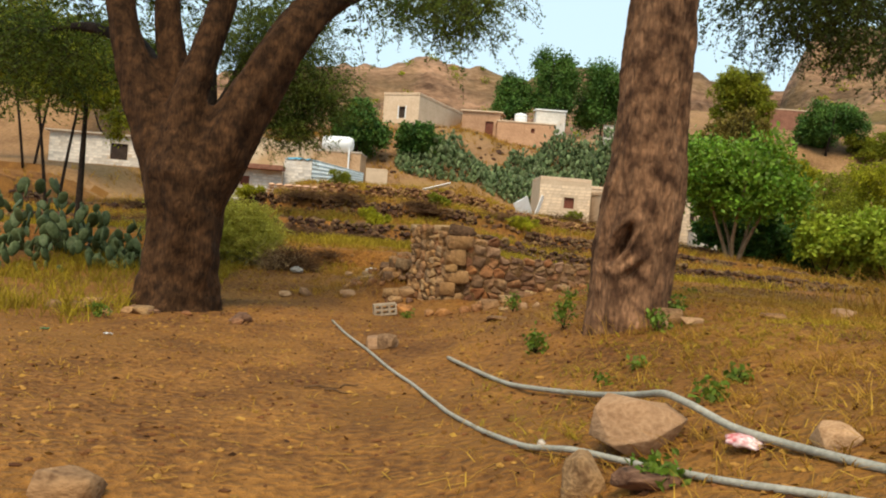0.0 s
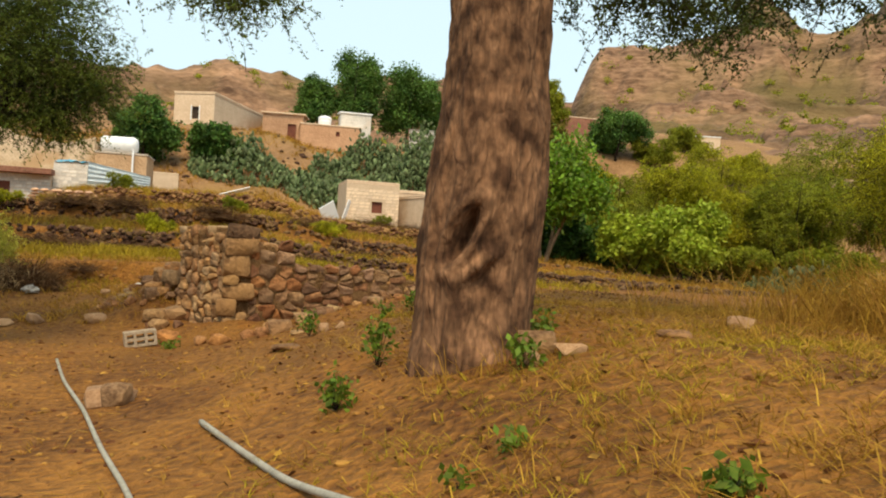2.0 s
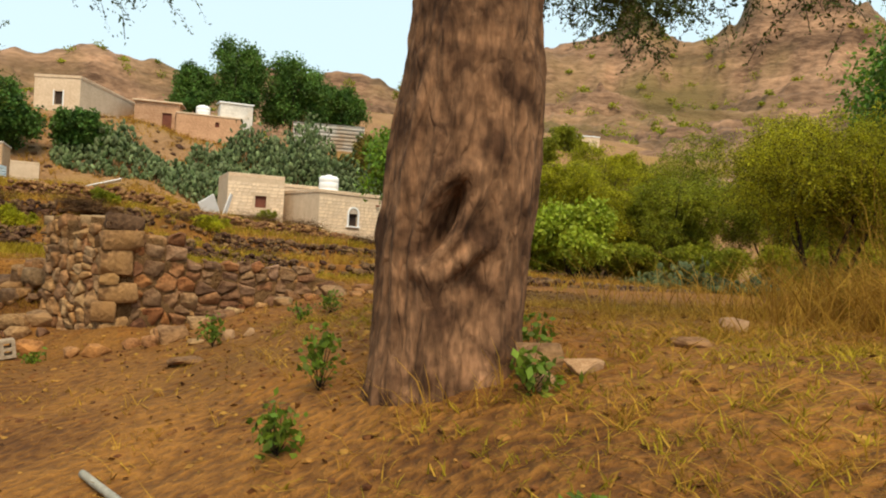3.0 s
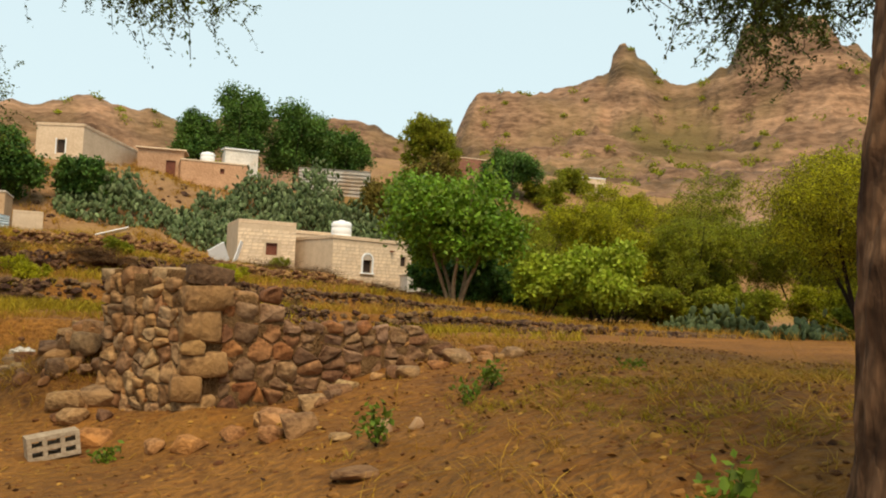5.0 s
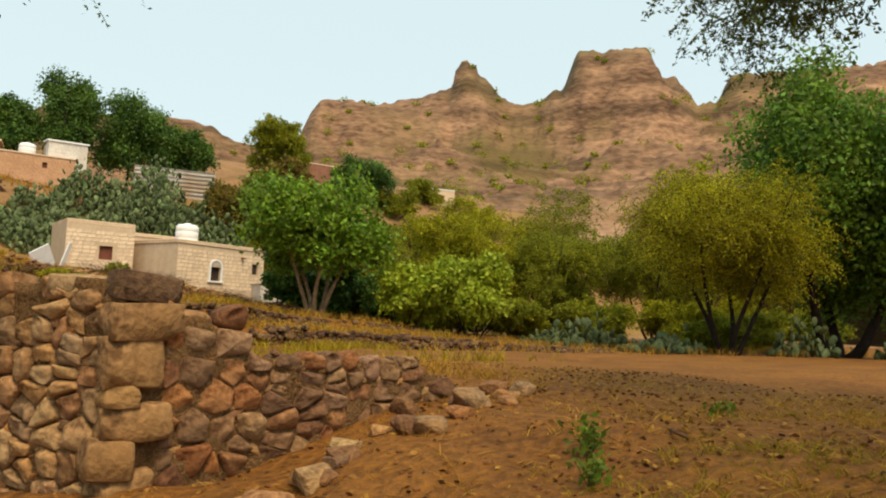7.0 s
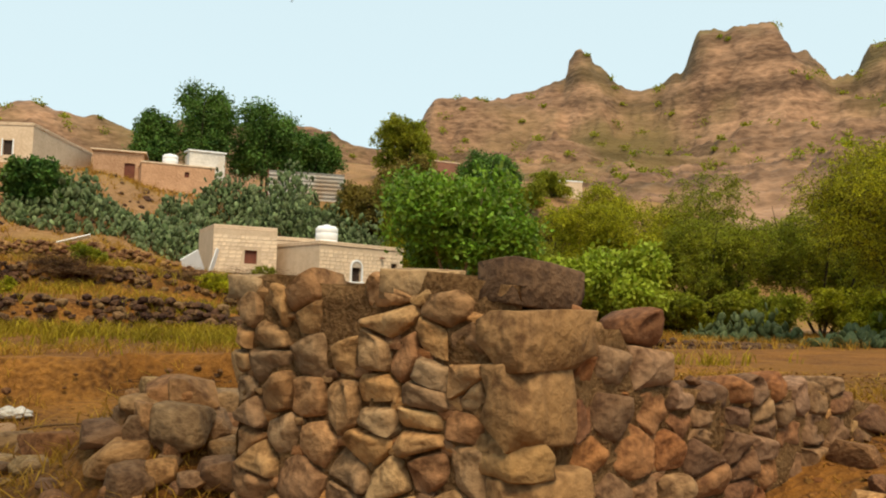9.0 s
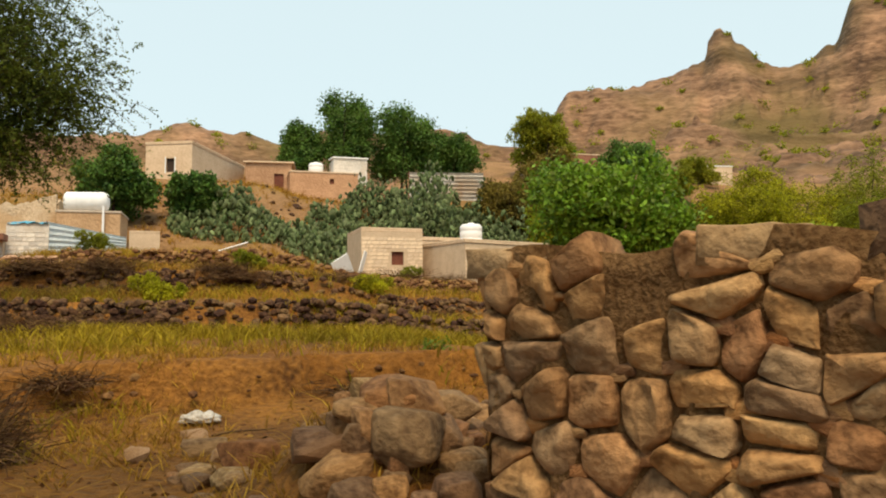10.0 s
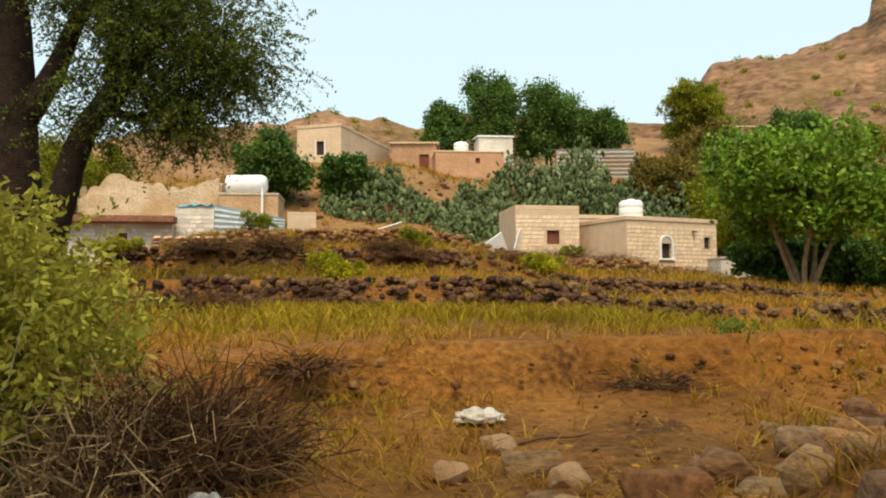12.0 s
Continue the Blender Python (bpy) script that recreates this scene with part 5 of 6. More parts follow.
house2 = house("block_house", 12.0, 57.9, 2.2, 20, 6.9, 5.0, 3.15, "low cream stone-block house with an arched window", [(2.5, 3.3, 0.95, 1.85), (5.9, 6.4, 1.6, 2.3)], MORTAR, BLOCK, PLASTER, 0.1, shutter=DARK)


# arched white window surround
def arch(parent, cx, z0, z1, half, y):
    bm = bmesh.new()
    n = 12
    prof = [(-half, z0)] + [(half * math.cos(math.pi - math.pi * k / n), z1 + half * math.sin(math.pi * k / n)) for k in range(n + 1)] + [(half, z0)]
    o, i = [], []
    for px, pz in prof:
        k = 1.28
        o.append((cx + px * k, pz if pz <= z0 else z1 + (pz - z1) * (k if pz > z1 else 1)))
        i.append((cx + px, pz))
    for ya, yb in ((y - 0.09, y + 0.02),):
        vo = [[bm.verts.new((p[0], yy, p[1])) for p in o] for yy in (ya, yb)]
        vi = [[bm.verts.new((p[0], yy, p[1])) for p in i] for yy in (ya, yb)]
        for k in range(len(o) - 1):
            bm.faces.new((vo[0][k], vo[0][k + 1], vi[0][k + 1], vi[0][k]))
            bm.faces.new((vo[0][k], vo[1][k], vo[1][k + 1], vo[0][k + 1]))
            bm.faces.new((vi[0][k], vi[0][k + 1], vi[1][k + 1], vi[1][k]))
    part("window_surround", bm, WHITE, parent, "white arched window surround")
    bm = bmesh.new()
    vs = [bm.verts.new((cx + half * 0.98 * math.cos(math.pi * k / 12), y - 0.045, z1 + half * 0.98 * math.sin(math.pi * k / 12))) for k in range(13)]
    bm.faces.new(vs[::-1])
    part("fanlight", bm, CEMENT, parent, "grey half-round fanlight")
    part("window_sill", box(bmesh.new(), cx - half * 1.5, cx + half * 1.5, y - 0.14, y + 0.02, z0 - 0.1, z0, 0.015), WHITE, parent)


arch(house2, 2.9, 0.95, 1.85, 0.4, -0.02)
part("drain_spout", box(bmesh.new(), 4.9, 5.1, -0.3, 0.0, 2.55, 2.65, 0.01), RUST, house2)


# ---- the rest of the village ----
def water_tank(x, y, z, r, h, label, lying=False, rz=0, name="water_tank"):
    t = root(name, x, y, z, label, "water tank")
    prof = [(0.0, 0.0), (r * 0.98, 0.0), (r, 0.04 * h), (r, 0.25 * h), (r * 0.96, 0.28 * h), (r, 0.31 * h), (r, 0.6 * h), (r * 0.96, 0.63 * h), (r, 0.66 * h), (r, 0.86 * h), (r * 0.8, 0.97 * h), (r * 0.3, h), (0.0, h)]
    bm = bmesh.new()
    n = 24
    rings = [[bm.verts.new((p * math.cos(2 * math.pi * k / n), p * math.sin(2 * math.pi * k / n), q)) for k in range(n)] for p, q in prof[1:-1]]
    for a, b in zip(rings, rings[1:]):
        for k in range(n):
            bm.faces.new((a[k], a[(k + 1) % n], b[(k + 1) % n], b[k]))
    bm.faces.new(rings[0][::-1]), bm.faces.new(rings[-1])
    if lying:
        bm.transform(Matrix.Translation((-h / 2, 0, r)) @ Matrix.Rotation(radians(90), 4, "Y"))
    body = part("body", bm, WHITE, t, smooth=True)
    if not lying:
        lid = bmesh.new()
        bmesh.ops.create_cone(lid, cap_ends=True, segments=16, radius1=r * 0.32, radius2=r * 0.28, depth=0.08, matrix=Matrix.Translation((0, 0, h + 0.03)))
        part("lid", lid, WHITE, t)
    t.rotation_euler[2] = radians(rz)
    return t


def corrugated(name, x0, y0, z0, x1, y1, z1, h0, h1, label, pitch=0.22, posts=3, material=None):
    """A fence of ribbed sheets with level ribs between two ends."""
    t = root(name, x0, y0, z0, label, "fence")
    dx, dy = x1 - x0, y1 - y0
    L = math.hypot(dx, dy)
    sheets = 3
    for s in range(sheets):
        bm = bmesh.new()
        a, b = s / sheets * L, (s + 1) / sheets * L + 0.05
        rows = []
        m = 28
        for k in range(m + 1):
            v = k / m
            row = []
            for q, xx in ((0, a), (1, b)):
                u = xx / L
                hh = h0 + (h1 - h0) * u
                base = (z1 - z0) * u
                row.append(bm.verts.new((xx, -0.05 * math.cos(v * 2 * math.pi * 7) - 0.012 * s, base + hh * v)))
            rows.append(row)
        for r0, r1 in zip(rows, rows[1:]):
            bm.faces.new((r0[0], r0[1], r1[1], r1[0]))
        bmesh.ops.solidify(bm, geom=bm.faces[:], thickness=0.012)
        part("sheet", bm, material or TIN, t)
    for s in range(posts):
        u = s / (posts - 1)
        xx = u * L
        part("post", box(bmesh.new(), xx - 0.04, xx + 0.04, 0.07, 0.15, (z1 - z0) * u - 0.5, (z1 - z0) * u + h0 + (h1 - h0) * u + 0.05), RUST, t)
    t.rotation_euler[2] = math.atan2(dy, dx)
    return t


water_tank(13.2, 60.5, 5.49, 0.72, 1.3, "white plastic water tank on the house roof")
house("rear_room", 9.9, 63.8, 2.9, 8, 4.2, 4.0, 3.1, "plain cream plastered room behind the block hut", [], PLASTER, None, PLASTER, 0.1)
house("plaster_shed", 16.9, 56.4, 0.8, -4, 1.7, 2.0, 2.2, "low grey plastered shed beside the fig tree", [], GREYWASH, None, CEMENT)
tan_house = house("tan_house", -8.97, 82.5, 11.9, -22, 4.15, 11.8, 3.6, "tan plastered house on the slope with one small arched window", [(1.85, 2.6, 1.2, 2.4)], PLASTER, None, PLASTER, 0.1, shutter=DARK)
for a in (1.75, 2.6):
    part("window_frame", box(bmesh.new(), a, a + 0.1, -0.05, 0.05, 1.1, 2.5), WHITE, tan_house)
house("brown_house", -0.6, 87, 12.2, -6, 4.2, 6, 3.0, "low brown mud-walled house with a red door", [(2.6, 3.5, 0.0, 2.0)], mat("brown_mud", (0.34, 0.19, 0.11), (0.50, 0.31, 0.19), 0.9, 0.95, 0.3), None, PLASTER, slope=0.5, roof_over=0.25)
house("mud_wall_house", 3.2, 83.2, 11.2, 0, 6.2, 4, 2.6, "pinkish mud-plastered house below the tin shed", [(3.6, 4.0, 1.6, 2.1)], mat("pink_mud", (0.42, 0.23, 0.13), (0.58, 0.34, 0.20), 0.9, 0.95, 0.3), None, PLASTER)
house("tin_shed", 7.4, 85.3, 13.9, 0, 3.2, 3.2, 1.75, "small white and grey tin shed on a roof", [], GREYWASH, None, WHITE, slope=0.35, roof_over=0.12)
water_tank(5.75, 85.3, 13.94, 0.68, 1.15, "small white plastic water tank on a mud roof")
corrugated("tin_fence", 14.9, 86, 12.0, 23.1, 88, 12.4, 2.7, 2.9, "grey corrugated tin fence above the prickly pears", material=GREYWASH)
house("far_house", 53.8, 98, hz(54, 98) - 0.6, -10, 5.6, 5, 2.6, "small pale house far up the hillside", [(3.4, 4.1, 1.2, 1.9)], PLASTER, None, WHITE)
house("red_hut", 40.0, 108, hz(42, 108) + 0.4, 0, 6.5, 5, 3.0, "reddish mud hut on the hillside", [], RUST, None, PLASTER, slope=0.4)

# houses on the village side
low = house("low_house", -20.2, 58.2, 2.9, 2, 6.7, 5.0, 2.1, "low whitewashed block house with a dark overhanging roof", [(3.6, 4.3, 0.9, 1.6)], GREYWASH, WASHED, CEMENT, roof_over=0.0)
part("eave", box(bmesh.new(), -0.3, 6.9, -0.9, 0.2, 2.14, 2.5, 0.03), RUST, low, "dark brown overhanging eave")
brick = house("block_store", -13.5, 58.9, 3.4, 2, 2.1, 4.0, 2.55, "pale block store with a blue tarpaulin on its roof", [], GREYWASH, WASHED, CEMENT, roof_over=0.0)
bt = bmesh.new()
bmesh.ops.create_grid(bt, x_segments=14, y_segments=10, size=1.0)
for v in bt.verts:
    v.co = Vector((-13.45 + 1.0 + v.co.x * 1.0, 59.6 + v.co.y * 0.75, 6.16 + 0.10 * float(vnoise(v.co.x * 9, v.co.y * 9, 0.5, 3)) - 0.3 * max(0, -v.co.y - 0.75)))
tarp = part("tarpaulin", bt, BLUE, None, "crumpled blue tarpaulin on the store roof")
tagged(tarp, category="tarpaulin")
corrugated("corrugated_fence", -11.5, 59.0, 3.9, -7.7, 60.5, 4.45, 2.3, 1.1, "pale blue corrugated tin fence with level ribs")
house("white_house", -33.5, 62.5, 4.0, 3, 7.6, 6, 3.1, "whitewashed block house with peeling walls among trees", [(4.9, 6.3, 1.2, 2.5)], GREYWASH, WASHED, CEMENT, roof_over=0.3)
tan_block = house("bank_house", -12.0, 63.6, 5.2, 0, 3.6, 3.5, 2.1, "tan mud-walled room under a lying water tank", [], mat("tan_mud", (0.40, 0.25, 0.14), (0.56, 0.37, 0.22), 0.9, 0.95, 0.3), None, CEMENT)
water_tank(-10.4, 64.4, 7.44, 0.62, 2.5, "white cylindrical tank lying on a roof", True, -8)
part("tank_post", box(bmesh.new(), -9.4, -9.28, 63.3, 63.42, 4.6, 7.7), WHITE, None, "white steel post beside the tank")["category"] = "post"
house("mud_wall", -7.6, 61.4, 4.4, 4, 1.7, 0.6, 1.5, "crumbling grey mud wall beside the tin fence", [], MORTAR, None, MORTAR, roof_over=0.0, category="wall")

# roofless mud-brick house above the low house, its walls worn to uneven heights
def ruin(name, x, y, z, L, h, label, seed):
    t = root(name, x, y, z, label, "ruined house")
    m = mat("pale_mud_brick", (0.42, 0.31, 0.20), (0.66, 0.52, 0.37), 1.2, 0.95, 0.4, c3=(0.44, 0.29, 0.16))
    for wall_name, ln, turn, dy in (("front_wall", L, 0, 0.0), ("back_wall", L, 0, 4.0), ("side_wall", 3.5, 90, 0.3), ("side_wall", 3.5, 90, 0.3)):
        n, V = int(ln / 0.25), []
        for k in range(n + 1):
            top = h * (0.78 + 0.26 * float(vnoise(k * 0.25, seed + dy, 0.5, seed)) + 0.10 * float(vnoise(k * 0.25, seed, 2.2, seed + 1)))
            V += [(k * 0.25, 0, -1.2), (k * 0.25, 0, top), (k * 0.25, 0.38, top - 0.06), (k * 0.25, 0.38, -1.2)]
        F = [(4 * k + a, 4 * k + (a + 1) % 4, 4 * k + 4 + (a + 1) % 4, 4 * k + 4 + a)[::-1] for k in range(n) for a in range(4)] + [(3, 2, 1, 0)[::-1], tuple(4 * n + a for a in range(4))[::-1]]
        w = obj(wall_name, mesh(wall_name, V, F, m), t)
        w.matrix_basis = pose(0.4 if turn else 0, dy, 0, 0, 0, turn)
        seed += 1
    w.matrix_basis = pose(L, 0.3, 0, 0, 0, 90)


ruin("ruined_house", -20.6, 64.0, 5.2, 8.6, 3.4, "pale roofless mud-brick house with crumbling walls", 3)

# rubble bank behind the low house
nb = 420
BX, BU = rng.uniform(-24, -12, nb), rng.uniform(0, 1, nb)
rubble("rubble_bank", np.stack([BX, 62 + 5 * BU, height(BX, 62 + 5 * BU) + 0.1], 1), rng.uniform(0.2, 0.6, nb), mat("pale_rubble", (0.34, 0.22, 0.13), (0.56, 0.40, 0.26), 2, 0.95, 0.4, spread=0.3), "pale rubble bank above the low house")


# leaning white boards beside the hut, fallen board on the slope
def board(name, x, y, z, w, h, rx, ry, rz, material, label):
    bm = box(bmesh.new(), -w / 2, w / 2, -0.03, 0.03, 0, h, 0.01)
    ob = part(name, bm, material, None, label)
    ob.matrix_basis = pose(x, y, z, rx, ry, rz)
    return tagged(ob, category="board")


board("board", 5.25, 60.6, 2.9, 1.3, 1.9, 18, -32, 20, WHITE, "white board leaning beside the block hut")
board("board", 5.75, 60.3, 3.0, 0.5, 2.0, 12, 14, 60, WHITE, "narrow white board leaning on the hut wall")
board("board", -1.9, 59.6, hz(-1.9, 59.6) + 0.35, 2.2, 0.5, 70, -18, 10, WHITE, "white board lying on the slope")


# ---- hoses, block, bag and other small things ----
def hose(name, pts, r, label, lift=None):
    P = np.array([(x, y, hz(x, y) + r * 0.8 + (l if l else 0)) for x, y, l in pts])
    t = np.linspace(0, len(P) - 1, (len(P) - 1) * 8 + 1)
    k = np.arange(len(P))
    Q = np.stack([np.interp(t, k, P[:, i]) for i in range(3)], 1)
    for _ in range(4):
        Q[1:-1] = (Q[:-2] + 2 * Q[1:-1] + Q[2:]) / 4
    for q in Q:
        q[2] = max(q[2], hz(q[0], q[1]) + r * 0.6)
    V, F = tube(Q[::2], np.full(len(Q[::2]), r), 8)
    ob = obj(name, mesh(name, V, F, HOSE, True), None, label, "hose", "hoses")
    return ob


hose("garden_hose", [(-1.75, 12.6, 0), (-1.3, 11.0, 0), (-0.85, 9.7, 0), (-0.45, 8.3, 0), (-0.09, 7.13, 0), (0.18, 6.1, 0), (0.41, 5.2, 0), (0.64, 4.53, 0.01), (0.85, 4.2, 0.05), (1.05, 3.95, 0.03), (1.36, 3.4, 0), (1.62, 3.05, 0), (2.3, 2.2, 0), (3.6, 0.6, 0)], 0.017, "grey water hose lying along the path")
hose("garden_hose", [(0.16, 8.4, 0), (0.42, 7.6, 0), (0.69, 6.75, 0), (1.0, 5.9, 0.02), (1.17, 5.3, 0.05), (1.27, 4.7, 0.12), (1.32, 4.3, 0.20), (1.40, 4.08, 0.16), (1.53, 3.85, 0.07), (1.68, 3.6, 0.02), (1.88, 3.15, 0), (2.6, 2.1, 0), (3.8, 0.8, 0)], 0.02, "thick grey water hose lying over a boulder")

# hollow cement block
cb = root("hollow_block", -1.02, 13.80, hz(-1.02, 13.80) + 0.01, "broken hollow cement block lying on its side", "cement block")
cb.rotation_euler = (0, radians(-8), radians(14))
bm = bmesh.new()
xs, zs = (-0.2, -0.165, -0.085, -0.05, 0.05, 0.085, 0.165, 0.2), (0.0, 0.035, 0.082, 0.117, 0.165, 0.2)
for i in range(7):
    for k in range(5):
        if i % 2 == 0 or k % 2 == 0:
            box(bm, xs[i], xs[i + 1], -0.1, 0.1, zs[k], zs[k + 1])
bmesh.ops.remove_doubles(bm, verts=bm.verts, dist=0.0005)
part("block_body", bm, mat("weathered_cement", (0.25, 0.18, 0.115), (0.44, 0.35, 0.25), 9, 0.95, 0.4), cb)

# dusty plastic bag under the dead bush
bm = bmesh.new()
bmesh.ops.create_icosphere(bm, subdivisions=4, radius=1.0)
for v in bm.verts:
    n3 = noise.noise(v.co * 1.9 + Vector((9, 3, 0))) * 0.4 + noise.noise(v.co * 5.0) * 0.2
    v.co = Vector((v.co.x * 0.13 * (1 + n3), v.co.y * 0.09 * (1 + n3), max(v.co.z, -0.4) * 0.09 * (1 + n3)))
dusty_bag = part("plastic_bag", bm, mat("grey_plastic", (0.16, 0.15, 0.13), (0.42, 0.40, 0.36), 8, 0.5, 0.2), None, "dusty grey plastic bag lying under dead brush", True)
tagged(dusty_bag, category="plastic bag").location = (-3.45, 17.75, hz(-3.45, 17.75) + 0.06)

# crumpled plastic bag
bm = bmesh.new()
bmesh.ops.create_icosphere(bm, subdivisions=4, radius=1.0)
for v in bm.verts:
    n3 = noise.noise(v.co * 2.3) * 0.35 + noise.noise(v.co * 6.0) * 0.2
    v.co = Vector((v.co.x * 0.17 * (1 + n3), v.co.y * 0.11 * (1 + n3), max(v.co.z, -0.3) * 0.065 * (1 + 1.6 * n3)))
bag = part("plastic_bag", bm, mat("dusty_plastic", (0.42, 0.38, 0.32), (0.62, 0.58, 0.52), 8, 0.6, 0.1), None, "crumpled white plastic bag on the earth", True)
tagged(bag, category="plastic bag").location = (-2.0, 20.1, hz(-2.0, 20.1) + 0.05)
bm = bmesh.new()
bmesh.ops.create_icosphere(bm, subdivisions=3, radius=1.0)
for v in bm.verts:
    n3 = noise.noise(v.co * 2.1 + Vector((5, 0, 0))) * 0.4
    v.co = Vector((v.co.x * 0.09 * (1 + n3), v.co.y * 0.07 * (1 + n3), max(v.co.z, -0.5) * 0.032 * (1 + n3)))
red = part("plastic_wrapper", bm, mat("printed_wrapper", (0.42, 0.05, 0.05), (0.75, 0.66, 0.64), 9, 0.5, 0.05), None, "crumpled red and white plastic wrapper in the grass", True)
tagged(red, category="litter").location = (1.55, 3.75, hz(1.55, 3.75) + 0.04)


# sticks and a rag of grey plastic by the path
for x, y, L, rz in ((-0.95, 7.2, 0.34, 15), (-0.8, 7.05, 0.26, -20), (-0.72, 7.3, 0.2, 40), (2.9, 12.2, 0.5, 60), (-1.6, 19.4, 0.6, 25)):
    V, F = tube([(-L / 2, 0, 0), (-L / 6, 0.03, 0.012), (L / 5, -0.02, 0.006), (L / 2, 0.02, 0.0)], [0.011, 0.01, 0.008, 0.004], 6, 0.15, L)
    st = obj("stick", mesh("stick", V, F, BRUSH, True), None, "thin dry stick lying on the earth", "stick", "sticks")
    st.matrix_basis = pose(x, y, hz(x, y) + 0.012, 0, 0, rz)
for x, y, w, rz, lab in ((0.72, 4.55, 0.07, 60, "small rag of grey plastic beside the hose"), (-3.8, 9.1, 0.05, 10, "scrap of white paper on the earth"), (-4.7, 9.4, 0.05, 40, "scrap of green plastic on the earth"), (3.3, 12.6, 0.07, 20, "yellowed leaf on the field")):
    bm = bmesh.new()
    bmesh.ops.create_grid(bm, x_segments=6, y_segments=4, size=1.0)
    for v in bm.verts:
        v.co = Vector((v.co.x * w, v.co.y * w * 0.45, 0.02 + 0.35 * w * float(vnoise(v.co.x * 3 + x, v.co.y * 3, 0.8, 2))))
    bmesh.ops.solidify(bm, geom=bm.faces[:], thickness=0.003)
    sc_m = {"grey": CEMENT, "white": WHITE, "green": mat("green_plastic", (0.03, 0.22, 0.10), (0.05, 0.3, 0.14), 3, 0.5, 0), "yellowed": DRY}[next(k for k in ("grey", "white", "green", "yellowed") if k in lab)]
    ob = part("scrap", bm, sc_m, None, lab, True)
    tagged(ob, category="litter").matrix_basis = pose(x, y, hz(x, y), 0, 0, rz)


# dead brush: tangles of thin stems
def brush(name, x, y, w, h, n, material, label, thick=0.008, category="dead bush", up=0.4):
    V = []
    for k in range(n):
        a = rng.uniform(0, 6.283)
        d = np.array([math.cos(a), math.sin(a), rng.uniform(0.05, 1.5)])
        d /= np.linalg.norm(d)
        p = np.array([rng.normal() * w * 0.12, rng.normal() * w * 0.12, 0.0])
        L = w * 0.55 * rng.uniform(0.5, 1.1)
        for s in range(5):
            q = p + d * L / 5 * np.array([1, 1, h / w * 2])
            side = unit(np.cross(d, rng.normal(size=3))) * thick * (1 - s * 0.15)
            V.append((p - side, p + side, q + side * 0.8, q - side * 0.8))
            p = q
            d = unit(d + rng.normal(size=3) * 0.45 - np.array([0, 0, 0.16 * s * (1 - up)]))
    ob = root(name, x, y, hz(x, y), label, category)
    obj("twig_growth", quads("twig_growth", np.array(V), material), ob, kind="stuff")
    return ob


brush("dead_bush", -3.75, 18.6, 1.5, 0.75, 2800, BRUSH, "dark brown tangle of dead thorn brush", 0.007)
brush("dead_bush", -4.15, 18.4, 1.4, 0.85, 480, mat("pale_twig", (0.30, 0.18, 0.08), (0.50, 0.34, 0.18), 3, 0.9, 0, spread=0.3), "pale dry thorn bush beside the path", 0.006)
gb = brush("thorn_shrub", -5.0, 18.6, 1.9, 1.25, 500, mat("shrub_stem", (0.12, 0.12, 0.05), (0.22, 0.2, 0.09), 3, 0.9, 0, spread=0.3), "grey-green thorny shrub beside the path", 0.006, "shrub")
C = clumps(190, (-0.1, 0, 0.75), (1.05, 0.9, 0.75), 0.3)
lv, tw = sprays(C, 12, 0.34, 0.05, 0.027, 20, 0.1)
DUSTY = mat("dusty_leaf", (0.29, 0.275, 0.03), (0.52, 0.46, 0.09), 3, 0.8, 0, spread=0.35, trans=0.35)
obj("foliage", quads("foliage", lv, DUSTY), gb)
gb2 = root("thorn_shrub", -6.4, 19.6, hz(-6.4, 19.6), "tall grey-green shrub below the spreading acacia", "shrub")
lv, tw = sprays(clumps(170, (0, 0, 0.9), (1.3, 1.1, 0.95), 0.3), 9, 0.4, 0.05, 0.03, 18, 0.12)
obj("foliage", quads("foliage", lv, DUSTY), gb2), obj("twig_growth", quads("twig_growth", tw, BARK_DARK), gb2)

# rows of dark brush along the terrace edges
for x, y, w, h in ((-12.5, 41.0, 3.5, 0.5), (-9.0, 41.4, 3.2, 0.6), (-5.0, 41.6, 3.4, 0.7), (-1.5, 41.8, 3.0, 0.6), (5.5, 41.6, 3.0, 0.6), (11.0, 41.2, 3.0, 0.6), (-11.0, 32.0, 4.0, 0.9), (-17, 43, 3.5, 0.6), (-12, 32.8, 3.5, 1.0), (-7, 32.4, 3, 0.9), (-15.5, 51, 3, 0.5), (-13.5, 42.3, 3.0, 0.45), (-10.5, 41.8, 2.6, 0.5), (-6, 42.6, 3.0, 0.8), (-2, 42.4, 2.6, 0.6), (2, 43.5, 3.6, 0.8), (7.5, 55.8, 4.5, 1.2), (10.5, 55.5, 3.5, 1.1), (-14, 33.2, 4.5, 0.9), (-9, 32.6, 4, 0.8), (-5, 32.2, 4, 0.8), (-8.5, 43.0, 3.5, 0.9), (13, 52, 3.5, 0.9)):
    brush("dead_bush", x, y, w, h * 0.8, 900, BRUSH, "low dark brown brush on a terrace edge", 0.011, up=0.9)


for x, y, w, h in ((-3.4, 21.0, 1.3, 0.34), (-0.4, 21.0, 1.2, 0.22)):
    brush("dead_bush", x, y, w, h, 260, BRUSH, "dry brown brush hanging over the earth bank", 0.008, up=0.4)

# low pinkish course of dressed stones on the terrace edge
low_wall = root("low_stone_wall", -10.3, 49.3, 2.95, "low pinkish wall of dressed stones on a terrace", "wall")
rw = random.Random(4)
PINK = PALE[0].copy()
PINK.materials.clear()
